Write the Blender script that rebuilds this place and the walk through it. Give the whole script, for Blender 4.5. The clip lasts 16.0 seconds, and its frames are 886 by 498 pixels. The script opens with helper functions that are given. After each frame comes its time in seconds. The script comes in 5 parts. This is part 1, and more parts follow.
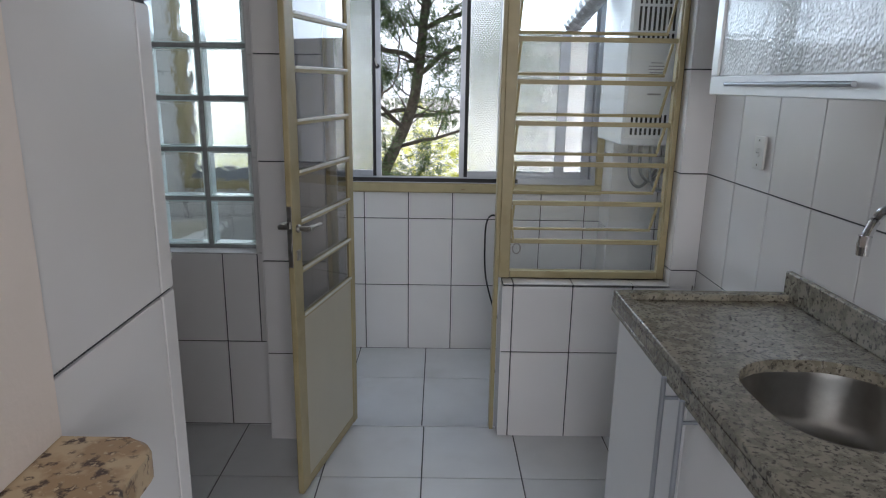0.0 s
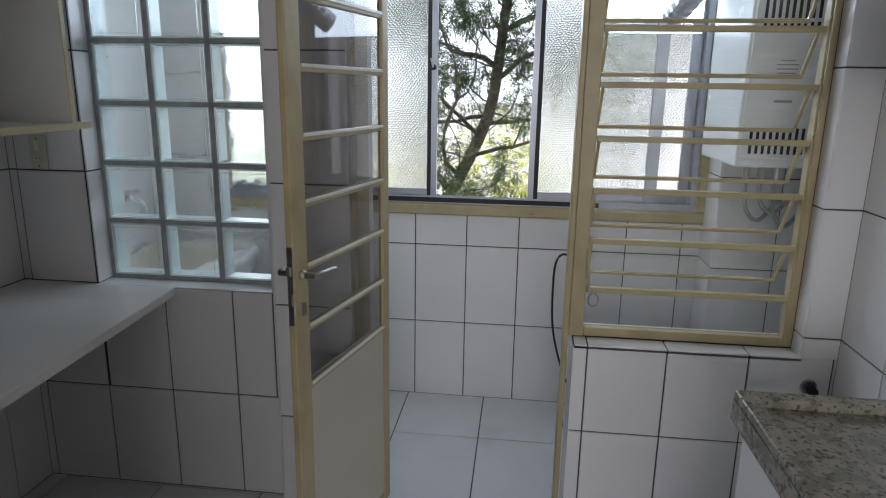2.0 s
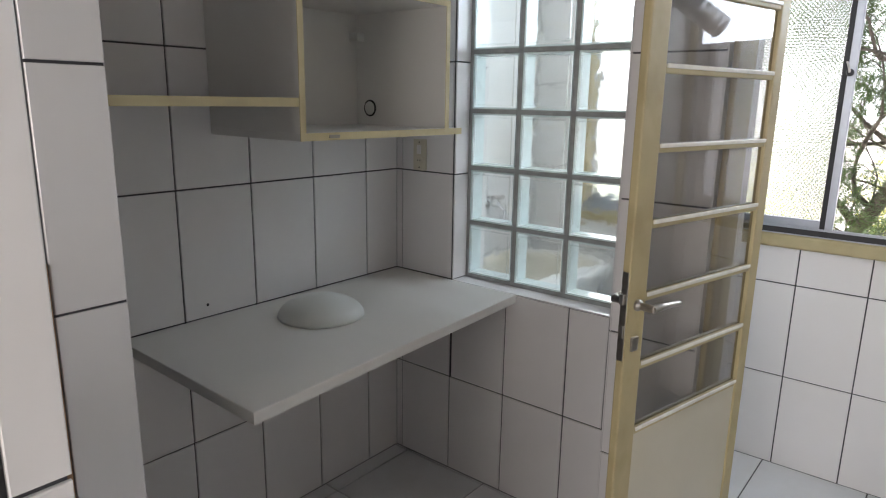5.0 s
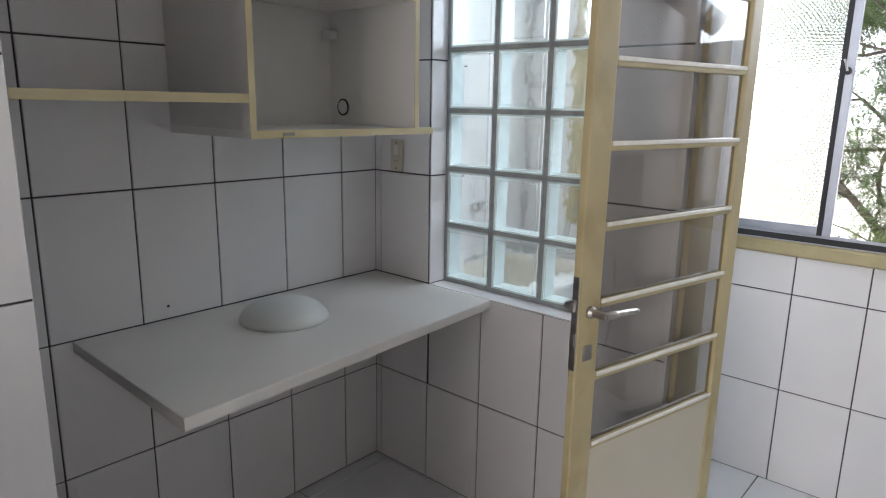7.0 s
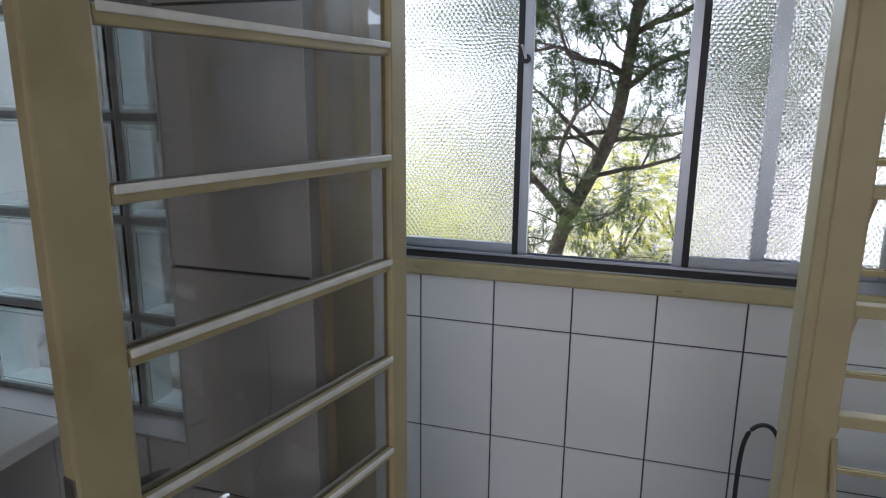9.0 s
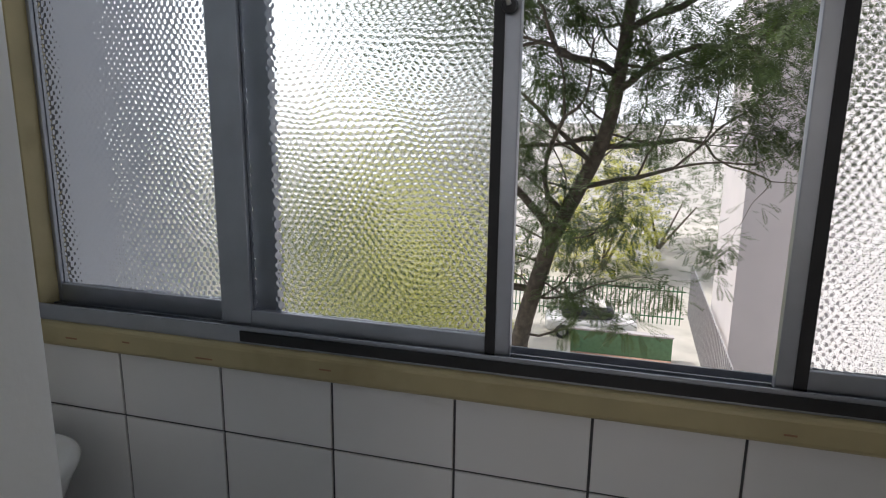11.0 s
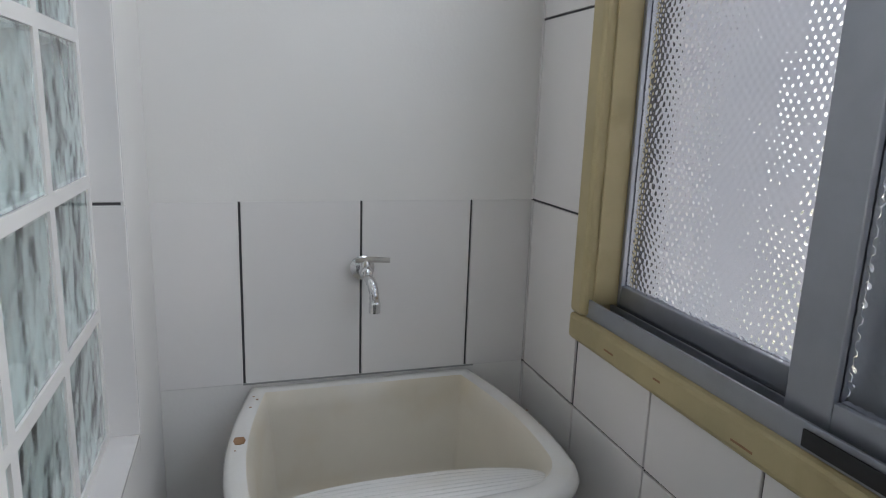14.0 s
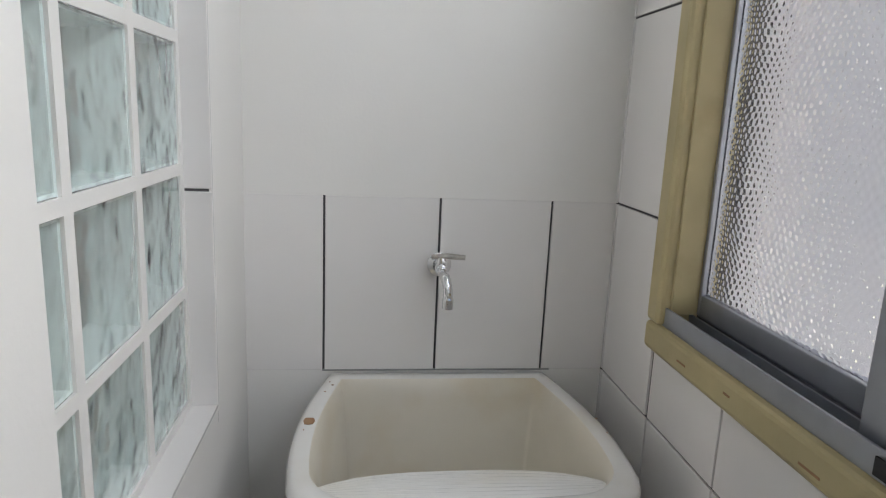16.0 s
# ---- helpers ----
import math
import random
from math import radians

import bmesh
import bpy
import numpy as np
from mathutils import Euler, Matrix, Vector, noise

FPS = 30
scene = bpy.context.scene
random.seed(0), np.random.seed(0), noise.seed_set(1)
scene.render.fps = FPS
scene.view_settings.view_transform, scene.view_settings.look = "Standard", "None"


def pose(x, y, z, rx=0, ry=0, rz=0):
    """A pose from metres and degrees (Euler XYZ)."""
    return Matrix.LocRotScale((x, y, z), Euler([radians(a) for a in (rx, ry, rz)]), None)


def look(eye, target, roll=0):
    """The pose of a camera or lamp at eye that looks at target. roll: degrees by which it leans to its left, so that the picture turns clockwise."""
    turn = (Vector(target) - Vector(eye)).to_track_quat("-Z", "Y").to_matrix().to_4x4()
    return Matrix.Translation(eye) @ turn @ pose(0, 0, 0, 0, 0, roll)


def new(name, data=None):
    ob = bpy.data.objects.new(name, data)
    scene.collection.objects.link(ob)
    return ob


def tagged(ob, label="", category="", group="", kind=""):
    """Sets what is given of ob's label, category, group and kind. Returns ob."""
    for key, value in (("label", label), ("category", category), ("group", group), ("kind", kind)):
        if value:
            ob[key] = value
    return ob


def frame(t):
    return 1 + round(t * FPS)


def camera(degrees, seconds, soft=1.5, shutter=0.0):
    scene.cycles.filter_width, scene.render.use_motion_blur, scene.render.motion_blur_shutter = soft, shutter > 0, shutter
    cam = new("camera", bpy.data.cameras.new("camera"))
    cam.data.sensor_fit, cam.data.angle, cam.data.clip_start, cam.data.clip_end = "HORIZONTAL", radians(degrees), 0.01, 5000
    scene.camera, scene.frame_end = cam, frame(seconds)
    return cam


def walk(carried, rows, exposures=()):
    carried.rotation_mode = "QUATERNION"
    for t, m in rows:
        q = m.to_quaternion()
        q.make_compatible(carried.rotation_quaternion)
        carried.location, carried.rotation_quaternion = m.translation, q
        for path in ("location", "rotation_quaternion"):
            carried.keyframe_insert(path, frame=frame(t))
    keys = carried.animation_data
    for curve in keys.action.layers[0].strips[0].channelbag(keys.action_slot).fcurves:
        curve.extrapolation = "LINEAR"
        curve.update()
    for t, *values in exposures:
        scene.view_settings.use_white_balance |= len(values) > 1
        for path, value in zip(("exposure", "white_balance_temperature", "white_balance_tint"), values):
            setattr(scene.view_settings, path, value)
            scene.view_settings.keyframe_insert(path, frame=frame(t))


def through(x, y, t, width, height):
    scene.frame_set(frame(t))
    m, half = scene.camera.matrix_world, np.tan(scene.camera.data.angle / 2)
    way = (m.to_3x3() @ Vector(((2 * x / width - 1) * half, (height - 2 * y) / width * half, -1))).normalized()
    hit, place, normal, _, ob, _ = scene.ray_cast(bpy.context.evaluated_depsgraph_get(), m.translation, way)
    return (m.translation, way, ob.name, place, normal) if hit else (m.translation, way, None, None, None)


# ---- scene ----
cam = camera(68.5, 16.0, soft=1.1)
PATH = [
    (0, (0.172, 0.183, 1.495), (0.188, 2.122, 1.004), 0.9),
    (0.5, (0.206, 0.352, 1.489), (0.216, 2.291, 1.001), 1.1),
    (1, (0.269, 0.519, 1.503), (0.236, 2.458, 1.016), 1.0),
    (1.5, (0.273, 0.656, 1.498), (0.128, 2.59, 1.012), 1.0),
    (2, (0.251, 0.765, 1.491), (0.023, 2.693, 1.012), 0.9),
    (2.5, (0.247, 0.863, 1.487), (-0.081, 2.779, 1.017), 0.8),
    (3, (0.256, 0.93, 1.483), (-0.276, 2.801, 1.02), 0.6),
    (3.5, (0.26, 0.941, 1.476), (-0.503, 2.734, 1.023), 0.7),
    (4, (0.256, 0.954, 1.474), (-0.693, 2.654, 1.019), 0.9),
    (4.5, (0.246, 0.948, 1.47), (-0.867, 2.546, 1.015), 0.9),
    (4.7, (0.239, 0.951, 1.467), (-0.933, 2.506, 1.013), 0.9),
    (6.8, (0.339, 1.077, 1.447), (-0.982, 2.514, 1.012), 1.0),
    (7, (0.34, 1.122, 1.444), (-0.95, 2.588, 1.011), 1.0),
    (7.5, (0.312, 1.271, 1.433), (-0.788, 2.888, 1.013), 1.0),
    (8, (0.242, 1.437, 1.452), (-0.566, 3.213, 1.014), 0.7),
    (8.5, (0.21, 1.638, 1.451), (-0.412, 3.487, 1.009), 0.8),
    (9, (0.196, 1.866, 1.458), (-0.386, 3.728, 1.017), 0.5),
    (9.2, (0.18, 1.954, 1.459), (-0.398, 3.817, 1.016), 0.5),
    (11.3, (0.007, 2.878, 1.414), (-0.524, 4.76, 0.992), 0.8),
    (11.5, (-0.012, 2.945, 1.408), (-0.566, 4.821, 0.99), 0.7),
    (12, (-0.111, 3.081, 1.401), (-0.775, 4.928, 1.012), 1.0),
    (12.5, (-0.187, 3.131, 1.402), (-1.113, 4.864, 1.024), 1.2),
    (13, (-0.197, 3.194, 1.396), (-1.574, 4.59, 1.001), 1.2),
    (13.5, (-0.156, 3.209, 1.385), (-1.88, 4.135, 0.972), 1.5),
    (14, (-0.142, 3.21, 1.341), (-2.006, 3.802, 0.921), 2.0),
    (14.5, (-0.153, 3.205, 1.287), (-2.069, 3.591, 0.861), 2.3),
    (15, (-0.152, 3.209, 1.267), (-2.087, 3.485, 0.844), 2.3),
    (15.5, (-0.145, 3.228, 1.29), (-2.089, 3.445, 0.873), 2.3),
    (16, (-0.112, 3.292, 1.324), (-2.055, 3.537, 0.917), 2.5),
]
EXPOSURES = [(0, 1.05, 5800, 11), (2.5, 1.13, 5900, 12), (3.5, 1.35, 6150, 13), (4.7, 1.9, 6300, 13), (7, 2.1, 6100, 14), (8, 1.5, 5800, 13), (9.2, 0.85, 5750, 13), (11.3, 0.05, 6350, 13), (12.3, -0.05, 6550, 13), (13, -0.1, 6700, 13), (13.4, 0.25, 6700, 14), (13.8, 0.85, 6400, 14), (14.5, 1.15, 6400, 14), (16, 1.25, 6750, 14)]
walk(cam, [(t, look(eye, target, roll)) for t, eye, target, roll in PATH], EXPOSURES)

# ---- world, sun, large lights ----
world = bpy.data.worlds.new("world")
scene.world = world
world.use_nodes = True
wn = world.node_tree.nodes
sky = wn.new("ShaderNodeTexSky")
sky.sky_type = "NISHITA"
sky.sun_disc = False
sky.sun_elevation = radians(50)
sky.sun_rotation = radians(269)
sky.air_density = 1.0
sky.dust_density = 5.0
wn["Background"].inputs["Strength"].default_value = 0.15
world.node_tree.links.new(sky.outputs["Color"], wn["Background"].inputs["Color"])

sun_data = bpy.data.lights.new("sun", "SUN")
sun_data.energy = 3.4
sun_data.angle = radians(0.5)
sun_data.color = (1.0, 0.95, 0.87)
sun = new("sun", sun_data)
sun.matrix_world = look((-5.0, -0.1, 6.0), (0, 0, 0))


def area_lamp(name, m, w, h, power, colour):
    d = bpy.data.lights.new(name, "AREA")
    d.shape, d.size, d.size_y, d.energy, d.color = "RECTANGLE", w, h, power, colour
    ob = new(name, d)
    ob.matrix_world = m
    return ob


area_lamp("daylight_window", look((-0.1, 3.835, 1.89), (-0.1, 0.0, 1.89)), 2.2, 0.3, 5.0, (0.82, 0.92, 1.0))
# daylight through the living room's window behind
area_lamp("daylight_living_room", look((0.45, -1.55, 1.5), (0.2, 3.0, 1.2)), 1.5, 1.2, 15.0, (1.0, 0.92, 0.85))

# ---- materials ----


def mat(name, base, rough=0.5, metal=0.0, var=0.05, scale=6.0, bump=0.0, bump_scale=60.0, stain=None, stain_scale=2.0, stain_amount=0.3, rand=0.0, coat=0.0):
    m = bpy.data.materials.new(name)
    m.use_nodes = True
    nt = m.node_tree
    n, l = nt.nodes, nt.links
    b = n["Principled BSDF"]
    b.inputs["Metallic"].default_value = metal
    b.inputs["Coat Weight"].default_value = coat
    tc = n.new("ShaderNodeNewGeometry")
    n1 = n.new("ShaderNodeTexNoise")
    n1.inputs["Scale"].default_value = scale
    n1.inputs["Detail"].default_value = 6
    l.new(tc.outputs["Position"], n1.inputs["Vector"])
    ramp = n.new("ShaderNodeMapRange")
    ramp.inputs["From Min"].default_value, ramp.inputs["From Max"].default_value = 0.3, 0.7
    ramp.inputs["To Min"].default_value, ramp.inputs["To Max"].default_value = 1 - var, 1 + var
    l.new(n1.outputs["Fac"], ramp.inputs["Value"])
    value = ramp.outputs["Result"]
    if rand:
        oi = n.new("ShaderNodeObjectInfo")
        r2 = n.new("ShaderNodeMapRange")
        r2.inputs["To Min"].default_value, r2.inputs["To Max"].default_value = 1 - rand, 1 + rand
        l.new(oi.outputs["Random"], r2.inputs["Value"])
        mul = n.new("ShaderNodeMath")
        mul.operation = "MULTIPLY"
        l.new(value, mul.inputs[0])
        l.new(r2.outputs["Result"], mul.inputs[1])
        value = mul.outputs["Value"]
    mix = n.new("ShaderNodeVectorMath")
    mix.operation = "SCALE"
    mix.inputs[0].default_value = base
    l.new(value, mix.inputs["Scale"])
    colour = mix.outputs["Vector"]
    if stain:
        n2 = n.new("ShaderNodeTexNoise")
        n2.inputs["Scale"].default_value = stain_scale
        n2.inputs["Detail"].default_value = 8
        l.new(tc.outputs["Position"], n2.inputs["Vector"])
        r3 = n.new("ShaderNodeMapRange")
        r3.inputs["From Min"].default_value, r3.inputs["From Max"].default_value = 0.52, 0.72
        r3.inputs["To Max"].default_value = stain_amount
        l.new(n2.outputs["Fac"], r3.inputs["Value"])
        mx = n.new("ShaderNodeMix")
        mx.data_type = "RGBA"
        l.new(r3.outputs["Result"], mx.inputs["Factor"])
        l.new(colour, mx.inputs["A"])
        mx.inputs["B"].default_value = (*stain, 1)
        colour = mx.outputs["Result"]
    l.new(colour, b.inputs["Base Color"])
    rr = n.new("ShaderNodeMapRange")
    rr.inputs["To Min"].default_value, rr.inputs["To Max"].default_value = rough * 0.8, min(1, rough * 1.25)
    l.new(n1.outputs["Fac"], rr.inputs["Value"])
    l.new(rr.outputs["Result"], b.inputs["Roughness"])
    if bump:
        n3 = n.new("ShaderNodeTexNoise")
        n3.inputs["Scale"].default_value = bump_scale
        n3.inputs["Detail"].default_value = 4
        l.new(tc.outputs["Position"], n3.inputs["Vector"])
        bp = n.new("ShaderNodeBump")
        bp.inputs["Strength"].default_value = bump
        bp.inputs["Distance"].default_value = 0.002
        l.new(n3.outputs["Fac"], bp.inputs["Height"])
        l.new(bp.outputs["Normal"], b.inputs["Normal"])
    return m


def glass_mat(name, tint=(1, 1, 1), rough=0.0, cell=0.0, depth=0.0, wave=0.0, wave_scale=20.0, ior=1.45):
    m = bpy.data.materials.new(name)
    m.use_nodes = True
    n, l = m.node_tree.nodes, m.node_tree.links
    b = n["Principled BSDF"]
    b.inputs["Base Color"].default_value = (*tint, 1)
    b.inputs["Roughness"].default_value = rough
    b.inputs["Transmission Weight"].default_value = 1.0
    b.inputs["IOR"].default_value = ior
    geo = n.new("ShaderNodeNewGeometry")
    height = None
    if cell:
        # rows of rounded cells: three crossed waves, bent by a slow noise and jogged by a fine one
        bent = geo.outputs["Position"]
        for noise_scale, size in ((0.13 / cell, cell * 2.2), (0.75 / cell, cell * 0.38)):
            warp = n.new("ShaderNodeTexNoise")
            warp.inputs["Scale"].default_value = noise_scale
            warp.inputs["Detail"].default_value = 1.0
            l.new(geo.outputs["Position"], warp.inputs["Vector"])
            amount = n.new("ShaderNodeVectorMath")
            amount.operation = "SCALE"
            amount.inputs["Scale"].default_value = size
            l.new(warp.outputs["Color"], amount.inputs[0])
            moved = n.new("ShaderNodeVectorMath")
            moved.operation = "ADD"
            l.new(bent, moved.inputs[0])
            l.new(amount.outputs["Vector"], moved.inputs[1])
            bent = moved.outputs["Vector"]
        for deg in (90, 210, 330):
            k = 2 * math.pi / (cell * 0.866)
            dot = n.new("ShaderNodeVectorMath")
            dot.operation = "DOT_PRODUCT"
            dot.inputs[1].default_value = (k * 0.86 * math.cos(radians(deg)), 0, k * 1.12 * math.sin(radians(deg)))
            l.new(bent, dot.inputs[0])
            cs = n.new("ShaderNodeMath")
            cs.operation = "COSINE"
            l.new(dot.outputs["Value"], cs.inputs[0])
            if height:
                add = n.new("ShaderNodeMath")
                add.operation = "ADD"
                l.new(height, add.inputs[0])
                l.new(cs.outputs["Value"], add.inputs[1])
                height = add.outputs["Value"]
            else:
                height = cs.outputs["Value"]
    elif wave:
        v = n.new("ShaderNodeTexNoise")
        v.inputs["Scale"].default_value = wave_scale
        v.inputs["Detail"].default_value = 1.5
        l.new(geo.outputs["Position"], v.inputs["Vector"])
        height = v.outputs["Fac"]
    if height:
        bp = n.new("ShaderNodeBump")
        bp.inputs["Strength"].default_value = 1.0
        bp.inputs["Distance"].default_value = depth if cell else wave
        l.new(height, bp.inputs["Height"])
        l.new(bp.outputs["Normal"], b.inputs["Normal"])
    return m


def granite_mat(name, light, mid, dark, fine=1.0):
    m = bpy.data.materials.new(name)
    m.use_nodes = True
    n, l = m.node_tree.nodes, m.node_tree.links
    b = n["Principled BSDF"]
    geo = n.new("ShaderNodeNewGeometry")
    last = None
    for scale, stop, colour in ((18, 0.5, mid), (70, 0.57, dark), (140, 0.62, light)):
        t = n.new("ShaderNodeTexNoise")
        t.inputs["Scale"].default_value, t.inputs["Detail"].default_value = scale * fine, 5
        l.new(geo.outputs["Position"], t.inputs["Vector"])
        r = n.new("ShaderNodeMapRange")
        r.inputs["From Min"].default_value, r.inputs["From Max"].default_value = stop - 0.04, stop + 0.05
        l.new(t.outputs["Fac"], r.inputs["Value"])
        mx = n.new("ShaderNodeMix")
        mx.data_type = "RGBA"
        l.new(r.outputs["Result"], mx.inputs["Factor"])
        if last:
            l.new(last, mx.inputs["A"])
        else:
            mx.inputs["A"].default_value = (*light, 1)
        mx.inputs["B"].default_value = (*colour, 1)
        last = mx.outputs["Result"]
    l.new(last, b.inputs["Base Color"])
    b.inputs["Roughness"].default_value = 0.22
    return m


def leaf_mat(name, base, through):
    """Leaves that let part of the light through."""
    m = mat(name, base, 0.5, var=0.4, scale=2.5)
    n, l = m.node_tree.nodes, m.node_tree.links
    tr = n.new("ShaderNodeBsdfTranslucent")
    tr.inputs["Color"].default_value = (base[0] * 2.2, base[1] * 2.2, base[2] * 1.2, 1)
    mx = n.new("ShaderNodeMixShader")
    mx.inputs["Fac"].default_value = through
    l.new(n["Principled BSDF"].outputs["BSDF"], mx.inputs[1])
    l.new(tr.outputs["BSDF"], mx.inputs[2])
    l.new(mx.outputs["Shader"], n["Material Output"].inputs["Surface"])
    return m


TILE = mat("white_ceramic_tile", (0.80, 0.785, 0.775), 0.16, var=0.025, scale=3, rand=0.02, bump=0.06, bump_scale=25, stain=(0.70, 0.67, 0.62), stain_scale=1.3, stain_amount=0.18)
FLOOR_TILE = mat("pale_floor_tile", (0.70, 0.71, 0.72), 0.24, var=0.04, scale=5, rand=0.02, bump=0.08, bump_scale=40, stain=(0.5, 0.48, 0.45), stain_scale=4, stain_amount=0.25)
GROUT = mat("dark_grout", (0.075, 0.075, 0.08), 0.85, var=0.3, scale=30, bump=0.4, bump_scale=200)
DARK_MORTAR = mat("grey_mortar", (0.32, 0.33, 0.32), 0.85, var=0.2, scale=25, bump=0.4, bump_scale=200)
PALE_GROUT = mat("pale_grout", (0.6, 0.59, 0.57), 0.85, var=0.15, scale=30, bump=0.4, bump_scale=200)
PAINT = mat("white_wall_paint", (0.78, 0.77, 0.75), 0.6, var=0.03, scale=2, bump=0.15, bump_scale=120, stain=(0.66, 0.63, 0.58), stain_scale=1.2, stain_amount=0.2)
CREAM_PAINT = mat("cream_wall_paint", (0.80, 0.72, 0.65), 0.65, var=0.03, scale=2, bump=0.2, bump_scale=140)
CREAM_STEEL = mat("cream_painted_steel", (0.45, 0.38, 0.21), 0.42, var=0.08, scale=9, bump=0.25, bump_scale=50, stain=(0.30, 0.23, 0.10), stain_scale=7, stain_amount=0.5)
PALE_STEEL = mat("pale_cream_door_panel", (0.56, 0.52, 0.41), 0.38, var=0.04, scale=4, bump=0.15, bump_scale=30, stain=(0.52, 0.46, 0.32), stain_scale=3, stain_amount=0.3)
DARK_ALU = mat("dark_channel_aluminium", (0.10, 0.10, 0.11), 0.6, 0.3, var=0.3, scale=30)
PUTTY = mat("glossy_white_putty", (0.80, 0.78, 0.70), 0.18, var=0.08, scale=40, bump=0.8, bump_scale=90)
ALU = mat("anodised_aluminium", (0.39, 0.41, 0.45), 0.38, 0.85, var=0.06, scale=20, bump=0.05)
DARK_RUBBER = mat("black_rubber", (0.015, 0.015, 0.017), 0.5, var=0.2, scale=20)
CHROME = mat("chrome", (0.75, 0.75, 0.76), 0.12, 1.0, var=0.03, scale=30)
OLD_CHROME = mat("worn_chrome", (0.45, 0.43, 0.40), 0.3, 1.0, var=0.15, scale=40)
STEEL = mat("brushed_stainless_steel", (0.33, 0.32, 0.30), 0.32, 1.0, var=0.06, scale=50, bump=0.1, bump_scale=150)
LAMINATE = mat("white_laminate", (0.77, 0.755, 0.715), 0.35, var=0.02, scale=4, bump=0.05, stain=(0.66, 0.64, 0.59), stain_scale=2, stain_amount=0.25)
CREAM_EDGE = mat("yellowed_edge_band", (0.66, 0.57, 0.33), 0.45, var=0.06, scale=12, bump=0.1)
WHITE_GLOSS = mat("white_cabinet_gloss", (0.80, 0.80, 0.80), 0.22, var=0.015, scale=3)
PLASTIC = mat("white_plastic", (0.75, 0.74, 0.70), 0.35, var=0.02, scale=10)
AGED_PLASTIC = mat("aged_cream_plastic", (0.62, 0.58, 0.46), 0.4, var=0.03, scale=10)
TANK = mat("white_marble_resin", (0.80, 0.79, 0.76), 0.2, var=0.02, scale=5, stain=(0.62, 0.50, 0.28), stain_scale=3.0, stain_amount=0.3)
TANK_IN = mat("yellowed_basin_resin", (0.77, 0.72, 0.62), 0.3, var=0.05, scale=5, stain=(0.60, 0.47, 0.25), stain_scale=3.5, stain_amount=0.4)
WOOD = mat("bare_worn_wood", (0.30, 0.17, 0.09), 0.6, var=0.3, scale=25, bump=0.3)
HEATER = mat("white_enamel", (0.78, 0.79, 0.79), 0.25, var=0.02, scale=4)
SLOT = mat("dark_slot", (0.02, 0.02, 0.02), 0.7)
DUCT = mat("flexible_aluminium_duct", (0.45, 0.45, 0.46), 0.4, 0.8, var=0.1, scale=40)
GREY_HOSE = mat("grey_braided_hose", (0.30, 0.31, 0.32), 0.45, 0.5, var=0.2, scale=150)
INK = mat("grey_ink", (0.32, 0.32, 0.33), 0.6)
SHADE_GLASS = mat("frosted_white_glass", (0.72, 0.74, 0.71), 0.3, var=0.02, scale=6)
GRANITE = granite_mat("brown_grey_granite", (0.30, 0.275, 0.215), (0.20, 0.18, 0.135), (0.07, 0.062, 0.05), 1.7)
BAR_GRANITE = granite_mat("warm_beige_granite", (0.55, 0.42, 0.26), (0.40, 0.27, 0.15), (0.09, 0.06, 0.045))
CLEAR = glass_mat("clear_glass", (0.97, 0.99, 0.98))
# door panes: the grey tint also carries the shade on the pier behind
TONED_GLASS = glass_mat("grey_toned_glass", (0.48, 0.47, 0.46), 0.01)
HAMMERED = glass_mat("hammered_glass", (0.95, 0.97, 0.97), 0.02, cell=0.0132, depth=0.00032, ior=1.35)
SMOOTH_BACK = glass_mat("smooth_glass_back", (0.97, 0.98, 0.98), 0.02, ior=1.33)
BLOCK = glass_mat("glass_block", (0.95, 0.98, 0.97), 0.1, wave=0.006, wave_scale=14)
BLOCK_RIM = mat("pale_green_glass_rim", (0.70, 0.80, 0.79), 0.2, var=0.06, scale=25, coat=0.4)
HAMMERED.node_tree.nodes["Principled BSDF"].inputs["Specular IOR Level"].default_value = 0.5

# ---- mesh helpers ----


def finish(bm, name, material, smooth=False):
    me = bpy.data.meshes.new(name)
    bmesh.ops.recalc_face_normals(bm, faces=bm.faces)
    bm.to_mesh(me)
    bm.free()
    me.materials.append(material)
    if smooth:
        for p in me.polygons:
            p.use_smooth = True
    return me


def part(name, bm, material, parent=None, label="", smooth=False):
    ob = new(name, finish(bm, name, material, smooth))
    if parent:
        ob.parent = parent
    if label:
        ob["label"] = label
    return ob


def thing(name, label, category, group="", kind="", at=(0, 0, 0)):
    ob = new(name)
    ob.location = at
    ob.empty_display_size = 0.05
    return tagged(ob, label, category, group, kind)


def box(x0, x1, y0, y1, z0, z1, bevel=0.0, bm=None, seg=2):
    bm = bm or bmesh.new()
    vs = [bm.verts.new((x, y, z)) for x in (x0, x1) for y in (y0, y1) for z in (z0, z1)]
    idx = [(0, 1, 3, 2), (4, 6, 7, 5), (0, 4, 5, 1), (2, 3, 7, 6), (0, 2, 6, 4), (1, 5, 7, 3)]
    fs = [bm.faces.new([vs[i] for i in f]) for f in idx]
    if bevel:
        es = {e for f in fs for e in f.edges}
        bmesh.ops.bevel(bm, geom=list(es), offset=bevel, segments=seg, affect="EDGES", profile=0.5)
    return bm


